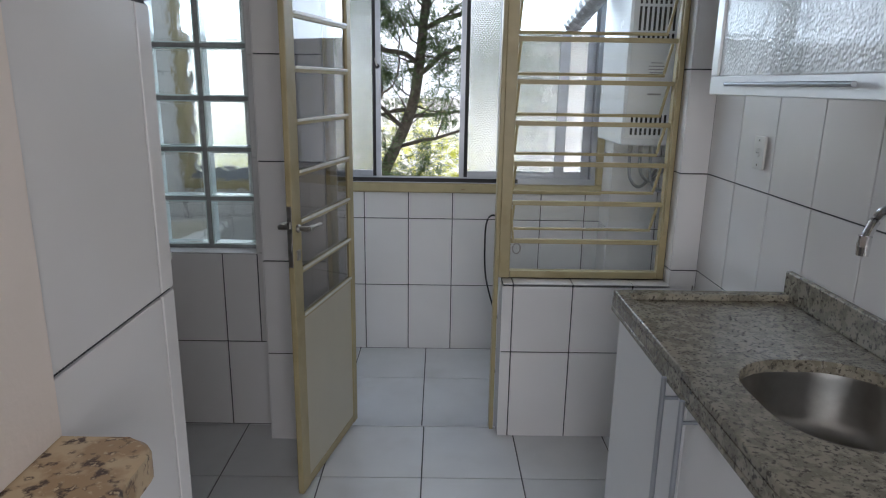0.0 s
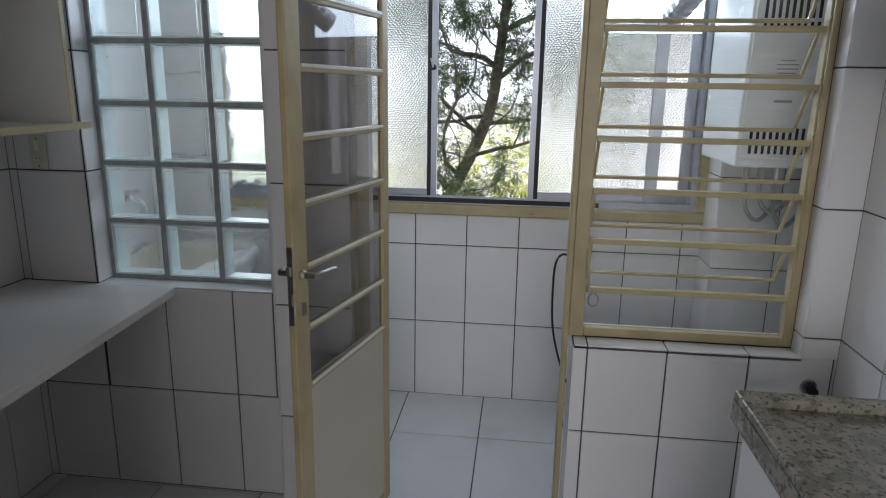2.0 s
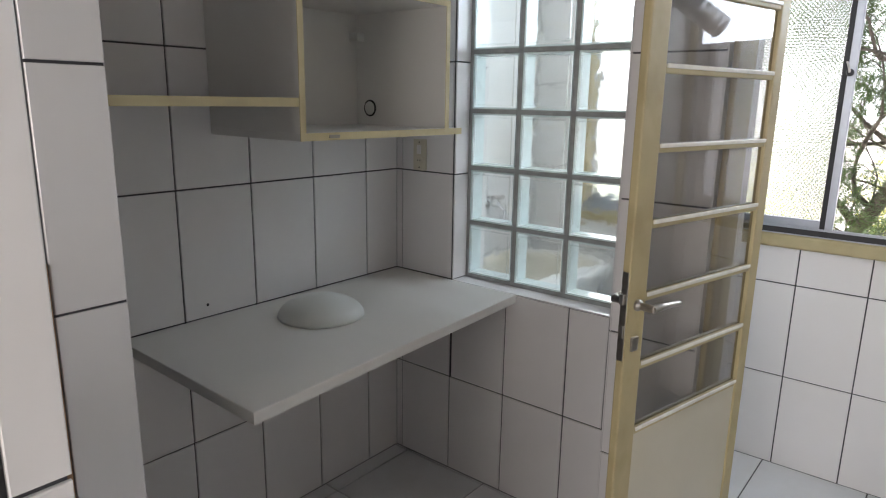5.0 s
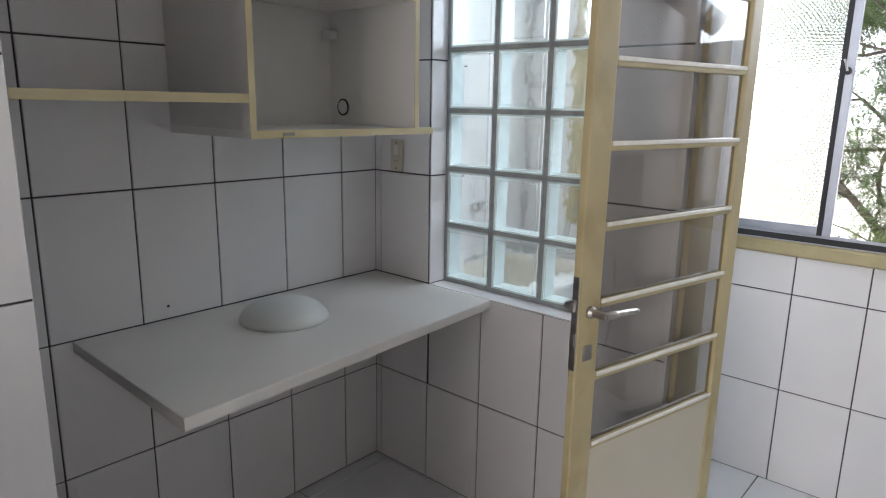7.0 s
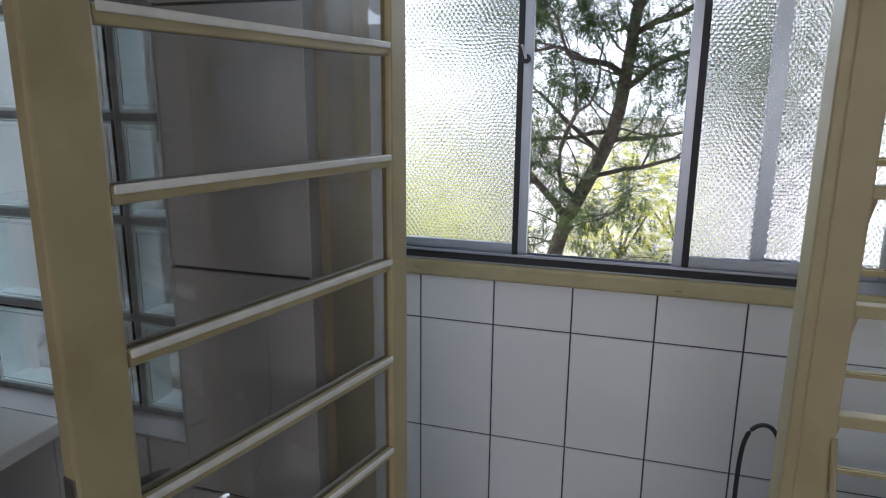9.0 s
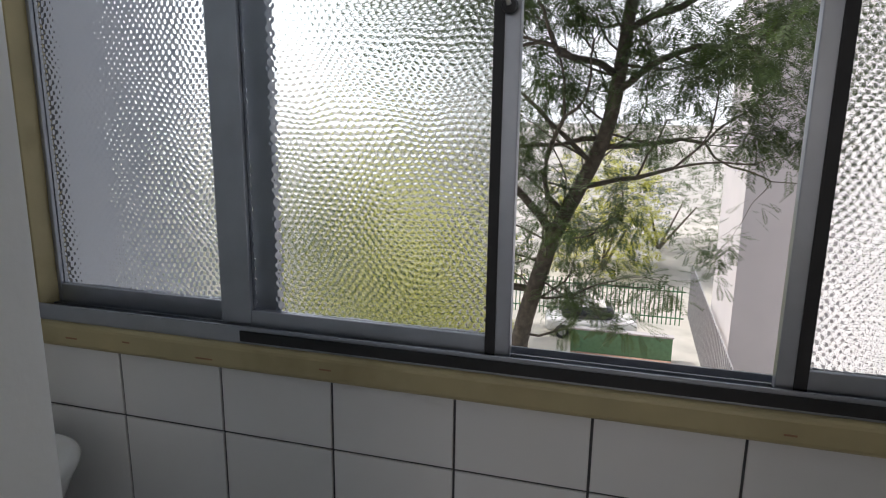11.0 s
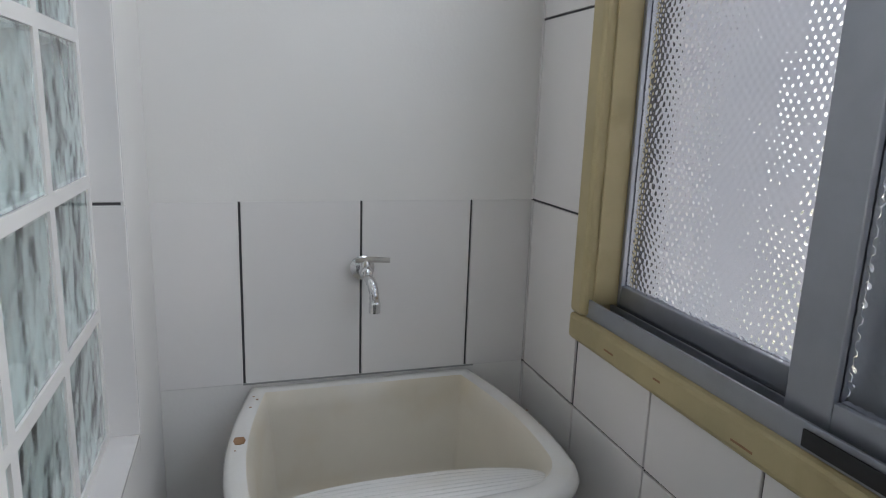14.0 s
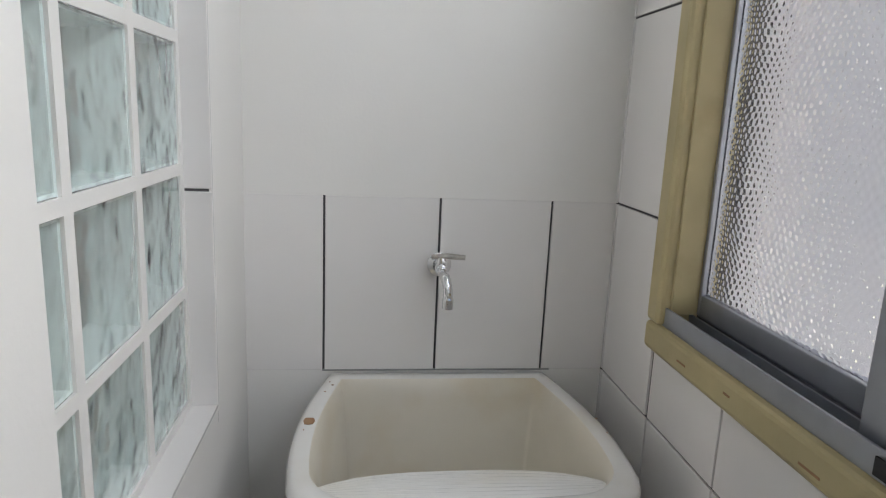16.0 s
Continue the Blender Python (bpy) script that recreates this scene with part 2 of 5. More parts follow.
def prism(points, z0, z1, bevel=0.0, seg=2):
    """An upright prism over a plan outline."""
    bm = bmesh.new()
    lo = [bm.verts.new((x, y, z0)) for x, y in points]
    hi = [bm.verts.new((x, y, z1)) for x, y in points]
    k = len(points)
    bm.faces.new(lo[::-1])
    top = bm.faces.new(hi)
    for i in range(k):
        bm.faces.new((lo[i], lo[(i + 1) % k], hi[(i + 1) % k], hi[i]))
    if bevel:
        bmesh.ops.bevel(bm, geom=list(top.edges), offset=bevel, segments=seg, affect="EDGES", profile=0.5)
    return bm


def rod(path, radius, sides=10, bm=None, caps=True, taper=None):
    """A round bar along a list of points."""
    bm = bm or bmesh.new()
    pts = [Vector(p) for p in path]
    rings = []
    for i, p in enumerate(pts):
        d = (pts[min(i + 1, len(pts) - 1)] - pts[max(i - 1, 0)]).normalized()
        a = d.orthogonal().normalized() if abs(d.z) > 0.9 else d.cross(Vector((0, 0, 1))).normalized()
        c = d.cross(a)
        r = radius if taper is None else taper[i]
        rings.append([bm.verts.new(p + r * (math.cos(2 * math.pi * k / sides) * a + math.sin(2 * math.pi * k / sides) * c)) for k in range(sides)])
    for q, s in zip(rings, rings[1:]):
        for k in range(sides):
            bm.faces.new((q[k], q[(k + 1) % sides], s[(k + 1) % sides], s[k]))
    if caps:
        bm.faces.new(rings[0][::-1])
        bm.faces.new(rings[-1])
    return bm


def arc(points, steps=8):
    """A smooth path through some points."""
    ps = [Vector(p) for p in points]
    out = []
    for i in range(len(ps) - 1):
        a, b, c, d = ps[max(i - 1, 0)], ps[i], ps[i + 1], ps[min(i + 2, len(ps) - 1)]
        for s in range(steps):
            u = s / steps
            out.append(0.5 * ((2 * b) + (c - a) * u + (2 * a - 5 * b + 4 * c - d) * u * u + (3 * b - a - 3 * c + d) * u ** 3))
    return out + [ps[-1]]


def lathe(profile, centre, axis="z", sides=24):
    """A turned body from (radius, height) pairs."""
    bm = bmesh.new()
    turn = {"z": Matrix.Identity(3), "x": Matrix.Rotation(radians(90), 3, "Y"), "y": Matrix.Rotation(radians(-90), 3, "X")}[axis]
    rings = []
    for r, h in profile:
        rings.append([bm.verts.new(Vector(centre) + turn @ Vector((r * math.cos(2 * math.pi * k / sides), r * math.sin(2 * math.pi * k / sides), h))) for k in range(sides)])
    for q, s in zip(rings, rings[1:]):
        for k in range(sides):
            bm.faces.new((q[k], q[(k + 1) % sides], s[(k + 1) % sides], s[k]))
    bm.faces.new(rings[0][::-1])
    bm.faces.new(rings[-1])
    return bm


def rounded_outline(x0, x1, y0, y1, r, steps=6):
    pts = []
    for cx, cy, a0 in ((x1 - r, y1 - r, 0), (x0 + r, y1 - r, 90), (x0 + r, y0 + r, 180), (x1 - r, y0 + r, 270)):
        for s in range(steps + 1):
            a = radians(a0 + 90 * s / steps)
            pts.append((cx + r * math.cos(a), cy + r * math.sin(a)))
    return pts


def subtract(rects, hole):
    out = []
    hx0, hx1, hz0, hz1 = hole
    for x0, x1, z0, z1 in rects:
        if hx1 <= x0 or hx0 >= x1 or hz1 <= z0 or hz0 >= z1:
            out.append((x0, x1, z0, z1))
            continue
        if x0 < hx0:
            out.append((x0, hx0, z0, z1))
        if hx1 < x1:
            out.append((hx1, x1, z0, z1))
        a, b = max(x0, hx0), min(x1, hx1)
        if z0 < hz0:
            out.append((a, b, z0, hz0))
        if hz1 < z1:
            out.append((a, b, hz1, z1))
    return out


def wall(name, label, rects_holes, axis, near, far, material):
    """A wall in one mesh of blocks: (u0, u1, z0, z1) with holes, between two planes across the axis."""
    outer, holes = rects_holes
    rects = [outer]
    for h in holes:
        rects = subtract(rects, h)
    bm = bmesh.new()
    for u0, u1, z0, z1 in rects:
        if axis == "y":
            box(u0, u1, near, far, z0, z1, bm=bm)
        else:
            box(near, far, u0, u1, z0, z1, bm=bm)
    ob = part(name, bm, material)
    return tagged(ob, label, "wall", kind="structure")


TILE_MESHES = {}


def tile_mesh(w, h, material, t=0.005):
    key = (round(w, 3), round(h, 3), material.name)
    if key not in TILE_MESHES:
        c = 0.0012
        bm = bmesh.new()
        back = [bm.verts.new(p) for p in ((0, 0, 0), (w, 0, 0), (w, 0, h), (0, 0, h))]
        mid = [bm.verts.new(p) for p in ((0, -t + c, 0), (w, -t + c, 0), (w, -t + c, h), (0, -t + c, h))]
        top = [bm.verts.new(p) for p in ((c, -t, c), (w - c, -t, c), (w - c, -t, h - c), (c, -t, h - c))]
        bm.faces.new(top)
        for a, b in ((back, mid), (mid, top)):
            for i in range(4):
                bm.faces.new((a[i], a[(i + 1) % 4], b[(i + 1) % 4], b[i]))
        me = finish(bm, "tile", material)
        TILE_MESHES[key] = me
    return TILE_MESHES[key]


def lay_tiles(parent, outer, holes, u_joint, z_joint, place, pu=0.253, pz=0.4, gap=0.005, material=None, name="tile"):
    """Tiles over a face. place(u, v) gives the pose of a tile's lower corner."""
    material = material or TILE
    u0, u1, z0, z1 = outer
    k0, k1 = math.floor((u0 - u_joint) / pu), math.ceil((u1 - u_joint) / pu)
    r0, r1 = math.floor((z0 - z_joint) / pz), math.ceil((z1 - z_joint) / pz)
    for r in range(r0, r1):
        for k in range(k0, k1):
            a, b = max(u0, u_joint + k * pu), min(u1, u_joint + (k + 1) * pu)
            c, d = max(z0, z_joint + r * pz), min(z1, z_joint + (r + 1) * pz)
            if b - a < 0.008 or d - c < 0.008:
                continue
            cell = [(a, b, c, d)]
            for h in holes:
                cell = subtract(cell, h)
            for e, f, g, i in cell:
                # no joint along the face's own borders
                le, re = (0 if e - u0 < 1e-6 else gap / 2), (0 if u1 - f < 1e-6 else gap / 2)
                lo, up = (0 if g - z0 < 1e-6 else gap / 2), (0 if z1 - i < 1e-6 else gap / 2)
                w, h = f - e - le - re, i - g - lo - up
                if w < 0.006 or h < 0.006:
                    continue
                ob = new(name, tile_mesh(w, h, material))
                ob.parent = parent
                ob.matrix_basis = place(e + le, g + lo)


def facing_south(y):
    return lambda u, v: pose(u, y, v)


def facing_east(x):
    return lambda u, v: pose(x, u, v, 0, 0, 90)


def facing_up(z):
    return lambda u, v: pose(u, v, z) @ Matrix(((1, 0, 0, 0), (0, 0, 1, 0), (0, -1, 0, 0), (0, 0, 0, 1)))


# ---- the plan ----
XL, XR = -1.525, 1.24          # kitchen's side walls
YG, YP, YD = 2.838, 2.71, 2.757  # glass-block wall, pier and half wall, kitchen side
YH = 2.93                       # the thinner half wall, laundry side
YB = 3.033                      # the same wall, laundry side
YW = 3.863                      # window wall
XE = 1.42                       # laundry's end
ZL = -0.058                     # laundry floor
ZC = 2.55
WIN = (-1.27, 1.07, 0.945, 2.06)  # window opening
GB = (-1.236, -0.59, 0.79, 2.07)  # glass-block opening
DOOR_X0, DOOR_X1, HEAD = -0.28, 0.445, 2.10
PX = -0.528                     # pier's outer corner
BX1, BSILL = 1.136, 0.700       # louvre window: far side and sill

# ---- structure ----
bm = box(-3.2, XR + 0.15, -1.6, YG, -0.12, -0.006)
floor = tagged(part("floor", bm, GROUT), "kitchen floor of large pale square tiles with dark joints", "floor", kind="structure")
bm = box(XL - 0.1, XE + 0.1, YG + 0.004, YW + 0.15, ZL - 0.12, ZL - 0.006)
floor2 = tagged(part("floor_laundry", bm, GROUT), "laundry floor of pale square tiles, a little lower", "floor", kind="structure")
bm = box(-3.3, XE + 0.15, -1.7, YW + 0.2, ZC, ZC + 0.12)
tagged(part("ceiling", bm, PAINT), "plain white painted ceiling", "ceiling", kind="structure")

wall_left = wall("wall_west", "long side wall with white ceramic tiles", ((1.455, YW + 0.14, -0.2, ZC), ()), "x", XL - 0.15, XL - 0.005, GROUT)
wall_right = wall("wall_east", "side wall above the sink with white ceramic tiles", ((-1.6, YD, -0.1, ZC), ()), "x", XR + 0.005, XR + 0.15, GROUT)
wall_glass = wall("wall_glass_block", "tiled wall round a glass-block window", ((XL, PX, -0.2, ZC), (GB,)), "y", YG + 0.005, YB - 0.002, GROUT)
wall_pier = wall("wall_pier", "white tiled pier beside the kitchen door", ((PX, DOOR_X0, -0.2, ZC), ()), "y", YP + 0.005, YB, GROUT)
wall_half = wall("wall_half", "tiled half wall below the louvre window", ((DOOR_X1, XE, -0.2, ZC), ((DOOR_X1 - 0.1, BX1, BSILL - 0.005, HEAD),)), "y", YD + 0.005, YH, GROUT)
wall("wall_lintel", "white lintel over door and louvre window", ((DOOR_X0, DOOR_X1, HEAD, ZC), ()), "y", YD + 0.005, YB, PAINT)
wall_window = wall("wall_window", "white tiled outer wall below a wide sliding window", ((XL, XE, -0.2, ZC), (WIN,)), "y", YW + 0.005, YW + 0.15, GROUT)
wall("wall_laundry_end", "white end wall of the laundry", ((YB, YW, -0.2, ZC), ()), "x", XE, XE + 0.12, PAINT)
wall_pillar = wall("wall_laundry_pillar", "white tiled pillar in the laundry corner", ((1.10, XE, -0.2, ZC), ()), "y", 3.655, YW, GROUT)
# the wall's bare laundry face and the painted wall above the tub
wall("wall_laundry_face", "bright white painted laundry side of the wall", ((XL, DOOR_X0, -0.2, ZC), ((GB[0] - 0.0, GB[1], GB[2], GB[3]),)), "y", YB + 0.002, YB + 0.006, PAINT)
# living room behind
wall("wall_living_south", "plain cream wall of the living room", ((-3.2, XR, -0.1, ZC), ((-0.7, 1.0, 0.85, 2.1),)), "y", -1.7, -1.6, CREAM_PAINT)
wall("wall_living_west", "plain cream wall of the living room", ((-1.6, 1.3, -0.1, ZC), ()), "x", -3.3, -3.2, CREAM_PAINT)
wall("wall_niche", "plain cream wall closing the niche", ((-3.2, XL, -0.1, ZC), ()), "y", 1.305, 1.455, CREAM_PAINT)
wall_stub = wall("wall_stub", "short tiled wall end beside the table", ((XL, -0.877, -0.1, ZC), ()), "y", 1.335, 1.455, GROUT)
wall_jamb_low = wall("wall_bar", "cream half wall carrying the granite bar top", ((-1.3, -0.222, -0.1, 1.10), ()), "y", 0.45, 0.80, CREAM_PAINT)
wall("wall_bar_upper", "cream painted wall end above the bar top", ((-0.40, -0.2205, 1.131, ZC), ()), "y", 0.48, 0.80, CREAM_PAINT)
wall_jamb = wall("wall_jamb", "tiled end of the wall between living room and kitchen", ((-0.40, -0.227, -0.1, ZC), ()), "y", 0.80, 1.112, GROUT)


# ---- bar top ----
bm = prism(rounded_outline(-1.3, -0.115, 0.42, 0.80, 0.035), 1.10, 1.13, 0.006)
tagged(part("bar_top", bm, BAR_GRANITE), "polished beige speckled granite bar top on the half wall", "worktop")

# ---- glass-block window ----
gbw = thing("window_1", "kitchen window of clear wavy glass blocks in pale mortar", "window", kind="structure")


def glass_block():
    """Two pressed shells, the far one wavy inside, with a pale green rim between them."""
    s, d = 0.0965, 0.042
    bm = bmesh.new()
    for y0, y1 in ((-d, -d + 0.009), (d - 0.009, d)):
        box(-s, s, y0, y1, -s, s, 0.003, bm, 1)
    e, r = s - 0.013, 0.0035
    for q in ((-e, -e + r, -e, e), (e - r, e, -e, e), (-e + r, e - r, -e, -e + r), (-e + r, e - r, e - r, e)):
        box(q[0], q[1], -d - 0.0022, -d - 0.0002, q[2], q[3], 0.0007, bm, 1)
    t = 0.007
    for q in ((-s, -s + t, -s, s), (s - t, s, -s, s), (-s + t, s - t, -s, -s + t), (-s + t, s - t, s - t, s)):
        box(q[0], q[1], -d + 0.0095, d - 0.0095, q[2], q[3], bm=bm)
    for f in bm.faces:
        ys = [v.co.y for v in f.verts]
        if max(ys) < -d + 0.0092:
            f.material_index = 0
        elif min(ys) > d - 0.0092:
            f.material_index = 1
        else:
            f.material_index = 2
    return bm


block_me = finish(glass_block(), "glass_block", CLEAR)
block_me.materials.append(BLOCK)
block_me.materials.append(BLOCK_RIM)
BX = [-1.121, -0.910, -0.699]
BZ = [0.906 + 0.2075 * k for k in range(6)]
for z in BZ:
    for x in BX:
        ob = new("glass_block", block_me)
        ob.parent = gbw
        ob.location = (x, 2.952, z)
        ob.visible_shadow = False
# kitchen face of the joints is greyer: its backlit shade is coloured in
for half, ya, yb, m, words in ((0.097, 2.917, 2.935, DARK_MORTAR, "mortar joints, backlit shade put into their grey"), (0.0945, 2.985, 2.9955, PAINT, "thick white mortar joints")):
    rects = [GB]
    for z in BZ:
        for x in BX:
            rects = subtract(rects, (x - half, x + half, z - half, z + half))
    bm = bmesh.new()
    for x0, x1, z0, z1 in rects:
        box(x0, x1, ya, yb, z0, z1, bm=bm)
    part("mortar", bm, m, gbw, words)

# ---- main window ----
win = thing("window_2", "wide sliding aluminium window with hammered glass, partly open", "window", kind="structure")
x0, x1, z0, z1 = WIN
for name, q in (("window_trim", (x0 - 0.003, x1 + 0.045, z0 - 0.05, z0 + 0.006)), ("window_trim", (x0 - 0.002, x0 + 0.050, z0 + 0.006, z1)), ("window_trim", (x1 - 0.012, x1 + 0.045, z0 + 0.006, z1)), ("window_trim", (x0 - 0.003, x1 + 0.045, z1, z1 + 0.05))):
    part(name, box(q[0], q[1], YW - 0.022, YW + 0.06, q[2], q[3], 0.011, None, 3), CREAM_STEEL, win, "yellowed cream painted frame")
# channel floor is coloured darker than the ribs
tr = part("track", box(x0 + 0.012, x1 - 0.012, YW - 0.002, YW + 0.085, z0 + 0.006, z0 + 0.014), DARK_ALU, win, "grey aluminium bottom track")
for y in (YW - 0.001, YW + 0.040, YW + 0.080):
    part("track_rib", box(x0 + 0.012, x1 - 0.012, y, y + 0.004, z0 + 0.0145, z0 + 0.031), ALU, tr)
part("track_lip", box(x0 + 0.012, x1 - 0.012, YW - 0.008, YW - 0.003, z0 + 0.006, z0 + 0.042, 0.001), ALU, win)
part("track", box(x0 + 0.012, x1 - 0.012, YW + 0.0, YW + 0.085, z1 - 0.03, z1, 0.002), ALU, win)
part("side_rail", box(x0 + 0.050, x0 + 0.056, YW + 0.0, YW + 0.085, z0 + 0.03, z1 - 0.03, 0.002), CREAM_STEEL, win)
part("side_rail", box(x1 - 0.04, x1 - 0.012, YW + 0.0, YW + 0.085, z0 + 0.03, z1 - 0.03, 0.002), ALU, win)


def sash(a, b, y, stile_l, stile_r, label, gasket=None):
    """One leaf of the window: stiles, rails and its pane."""
    lo, hi = z0 + 0.032, z1 - 0.03
    s = part("sash", box(a, a + stile_l, y - 0.012, y + 0.012, lo, hi, 0.002), ALU, win, label)
    part("stile", box(b - stile_r, b, y - 0.012, y + 0.012, lo, hi, 0.002), ALU, s)
    part("rail", box(a + stile_l, b - stile_r, y - 0.011, y + 0.011, lo, lo + 0.04, 0.002), ALU, s)
    part("rail", box(a + stile_l, b - stile_r, y - 0.011, y + 0.011, hi - 0.04, hi, 0.002), ALU, s)
    g = part("pane", box(a + stile_l, b - stile_r, y - 0.003, y + 0.003, lo + 0.04, hi - 0.04), HAMMERED, s, "hammered translucent glass")
    g.data.materials.append(SMOOTH_BACK)
    for f in g.data.polygons:
        f.material_index = 1 if f.normal.y > 0.5 else 0
    g.visible_shadow = False
    for edge in gasket or ():
        part("gasket", box(edge[0], edge[1], y - 0.0155, y - 0.0125, lo + 0.002, hi), DARK_RUBBER, s, "black brush seal")
    return s


sash(x0 + 0.056, -0.644, YW + 0.062, 0.010, 0.054, "fixed leaf with hammered glass")
sash(-0.754, -0.155, YW + 0.022, 0.069, 0.045, "sliding leaf pushed open", ((-0.2, -0.182),))
sash(0.285, 0.88, YW + 0.022, 0.045, 0.055, "sliding leaf pushed open", ((0.312, 0.332),))
sash(0.50, x1 - 0.04, YW + 0.062, 0.042, 0.045, "fixed leaf with hammered glass")
part("black_sill_seal", box(-0.70, 0.62, YW - 0.012, YW - 0.009, z0 + 0.012, z0 + 0.034), DARK_RUBBER, win, "black seal along the open track")
latch = part("latch", lathe([(0.011, -0.006), (0.014, 0), (0.011, 0.008)], (-0.172, YW - 0.006, 1.585), "y", 14), DARK_RUBBER, win, "small black sash latch")
part("latch_lever", rod([(-0.172, YW - 0.014, 1.585), (-0.178, YW - 0.018, 1.61), (-0.185, YW - 0.016, 1.625)], 0.004, 8), OLD_CHROME, latch)

for x, w, z in ((-1.13, 0.03, 0.918), (-0.98, 0.018, 0.925), (-0.80, 0.04, 0.912), (-0.52, 0.025, 0.922), (0.30, 0.02, 0.915)):
    part("paint_chip", box(x, x + w, YW - 0.0228, YW - 0.0222, z, z + 0.0035), WOOD, win, "dark chip in the paint")

# ---- louvre window ----
lw = thing("window_3", "cream steel louvre window with tilted clear panes, open", "window", kind="structure")
FY = 2.85
lx0, lx1 = DOOR_X1 - 0.015, 1.131
part("frame_post", box(lx0, lx0 + 0.046, FY - 0.024, FY + 0.02, BSILL + 0.004, HEAD, 0.003), CREAM_STEEL, lw)
part("frame_post", box(lx1 - 0.03, lx1, FY - 0.02, FY + 0.02, BSILL + 0.004, HEAD, 0.003), CREAM_STEEL, lw)
part("frame_rail", box(lx0 + 0.048, lx1 - 0.03, FY - 0.02, FY + 0.02, BSILL + 0.004, BSILL + 0.034, 0.003), CREAM_STEEL, lw)
part("frame_rail", box(lx0 + 0.048, lx1 - 0.03, FY - 0.02, FY + 0.02, HEAD - 0.03, HEAD, 0.003), CREAM_STEEL, lw)
gx0, gx1 = lx0 + 0.05, lx1 - 0.032
pane = part("pane", box(gx0, gx1, FY + 0.004, FY + 0.008, BSILL + 0.034, 0.85), CLEAR, lw)
pane.visible_shadow = False
LEVELS = [0.86 + 0.1625 * k for k in range(8)]
for k, z in enumerate(LEVELS[:-1]):
    part("crossbar", box(gx0 - 0.002, gx1 + 0.002, FY - 0.012, FY + 0.012, z - 0.009, z + 0.009, 0.002), CREAM_STEEL, lw)
    # a vane hung at its top edge and pushed out at the bottom
    top = Vector((0, FY + 0.016, z + 0.160))
    a = radians(33)
    dn = Vector((0, math.sin(a), -math.cos(a)))
    nrm = Vector((0, math.cos(a), math.sin(a)))
    ln = 0.158

    def slab(u0, u1, s0, s1, t, bev=0.0):
        bm = bmesh.new()
        box(u0, u1, -t, t, -s1, -s0, bev, bm)
        m3 = Matrix((Vector((1, 0, 0)), nrm, -dn)).transposed()
        bmesh.ops.transform(bm, matrix=Matrix.Translation(top) @ m3.to_4x4(), verts=bm.verts)
        return bm

    v = part("vane", slab(gx0 + 0.004, gx1 - 0.004, ln - 0.012, ln, 0.005, 0.0015), CREAM_STEEL, lw, "tilted louvre vane")
    part("vane_side", slab(gx0 + 0.004, gx0 + 0.014, 0, ln - 0.016, 0.006, 0.0015), CREAM_STEEL, v)
    part("vane_side", slab(gx1 - 0.014, gx1 - 0.004, 0, ln - 0.016, 0.006, 0.0015), CREAM_STEEL, v)
    g = part("pane", slab(gx0 + 0.014, gx1 - 0.014, 0.002, ln - 0.012, 0.002), CLEAR, v)
    g.visible_shadow = False
    part("link_arm", rod(arc([(gx1 + 0.004, FY - 0.016, z + 0.02), (gx1 + 0.012, FY - 0.03, z + 0.06), (gx1 + 0.004, FY - 0.016, z + 0.12)], 5), 0.0045, 6), CREAM_STEEL, v)
part("link_bar", box(gx1 + 0.006, gx1 + 0.018, FY - 0.034, FY - 0.026, 0.9, HEAD - 0.05, 0.002), CREAM_STEEL, lw, "vertical lever bar")
lever = part("lever", rod(arc([(gx0 - 0.006, FY - 0.022, 1.0), (gx0 - 0.002, FY - 0.035, 0.93), (gx0 + 0.006, FY - 0.03, 0.86)], 6), 0.005, 8), CREAM_STEEL, lw, "hanging latch lever")
ring = [(gx0 + 0.02 + 0.016 * math.cos(2 * math.pi * k / 16), FY - 0.034, 0.835 + 0.022 * math.sin(2 * math.pi * k / 16)) for k in range(17)]
part("pull_ring", rod(ring, 0.003, 6, caps=False), OLD_CHROME, lever)
# tiled ledges in the louvre's opening
sill = tagged(part("sill_louvre", box(DOOR_X1, BX1, YD, FY - 0.02, BSILL - 0.012, BSILL - 0.004), GROUT), "narrow tiled sill of the louvre window", "sill", kind="structure")
lay_tiles(sill, (DOOR_X1, BX1, YD - 0.002, FY - 0.02), (), 0.487, YD - 0.01, facing_up(BSILL - 0.004), 0.248, 0.4)
sill2 = tagged(part("sill_louvre_back", box(DOOR_X1, BX1, FY + 0.02, YH, BSILL - 0.004, BSILL + 0.014), PAINT), "rough white plastered ledge behind the louvre window", "sill", kind="structure")

# ---- door frame and door ----
df = thing("door_frame", "cream painted steel door frame, scratched", "door frame", kind="structure")
part("jamb", box(DOOR_X1 - 0.033, DOOR_X1 - 0.016, FY - 0.035, FY + 0.03, ZL, HEAD, 0.003), CREAM_STEEL, df)
part("jamb", box(DOOR_X0 + 0.0045, DOOR_X0 + 0.022, YP + 0.03, FY + 0.05, ZL, HEAD, 0.003), CREAM_STEEL, df)
part("head", box(DOOR_X0 + 0.055, DOOR_X1 - 0.035, FY - 0.03, FY + 0.045, HEAD - 0.04, HEAD, 0.004), CREAM_STEEL, df)

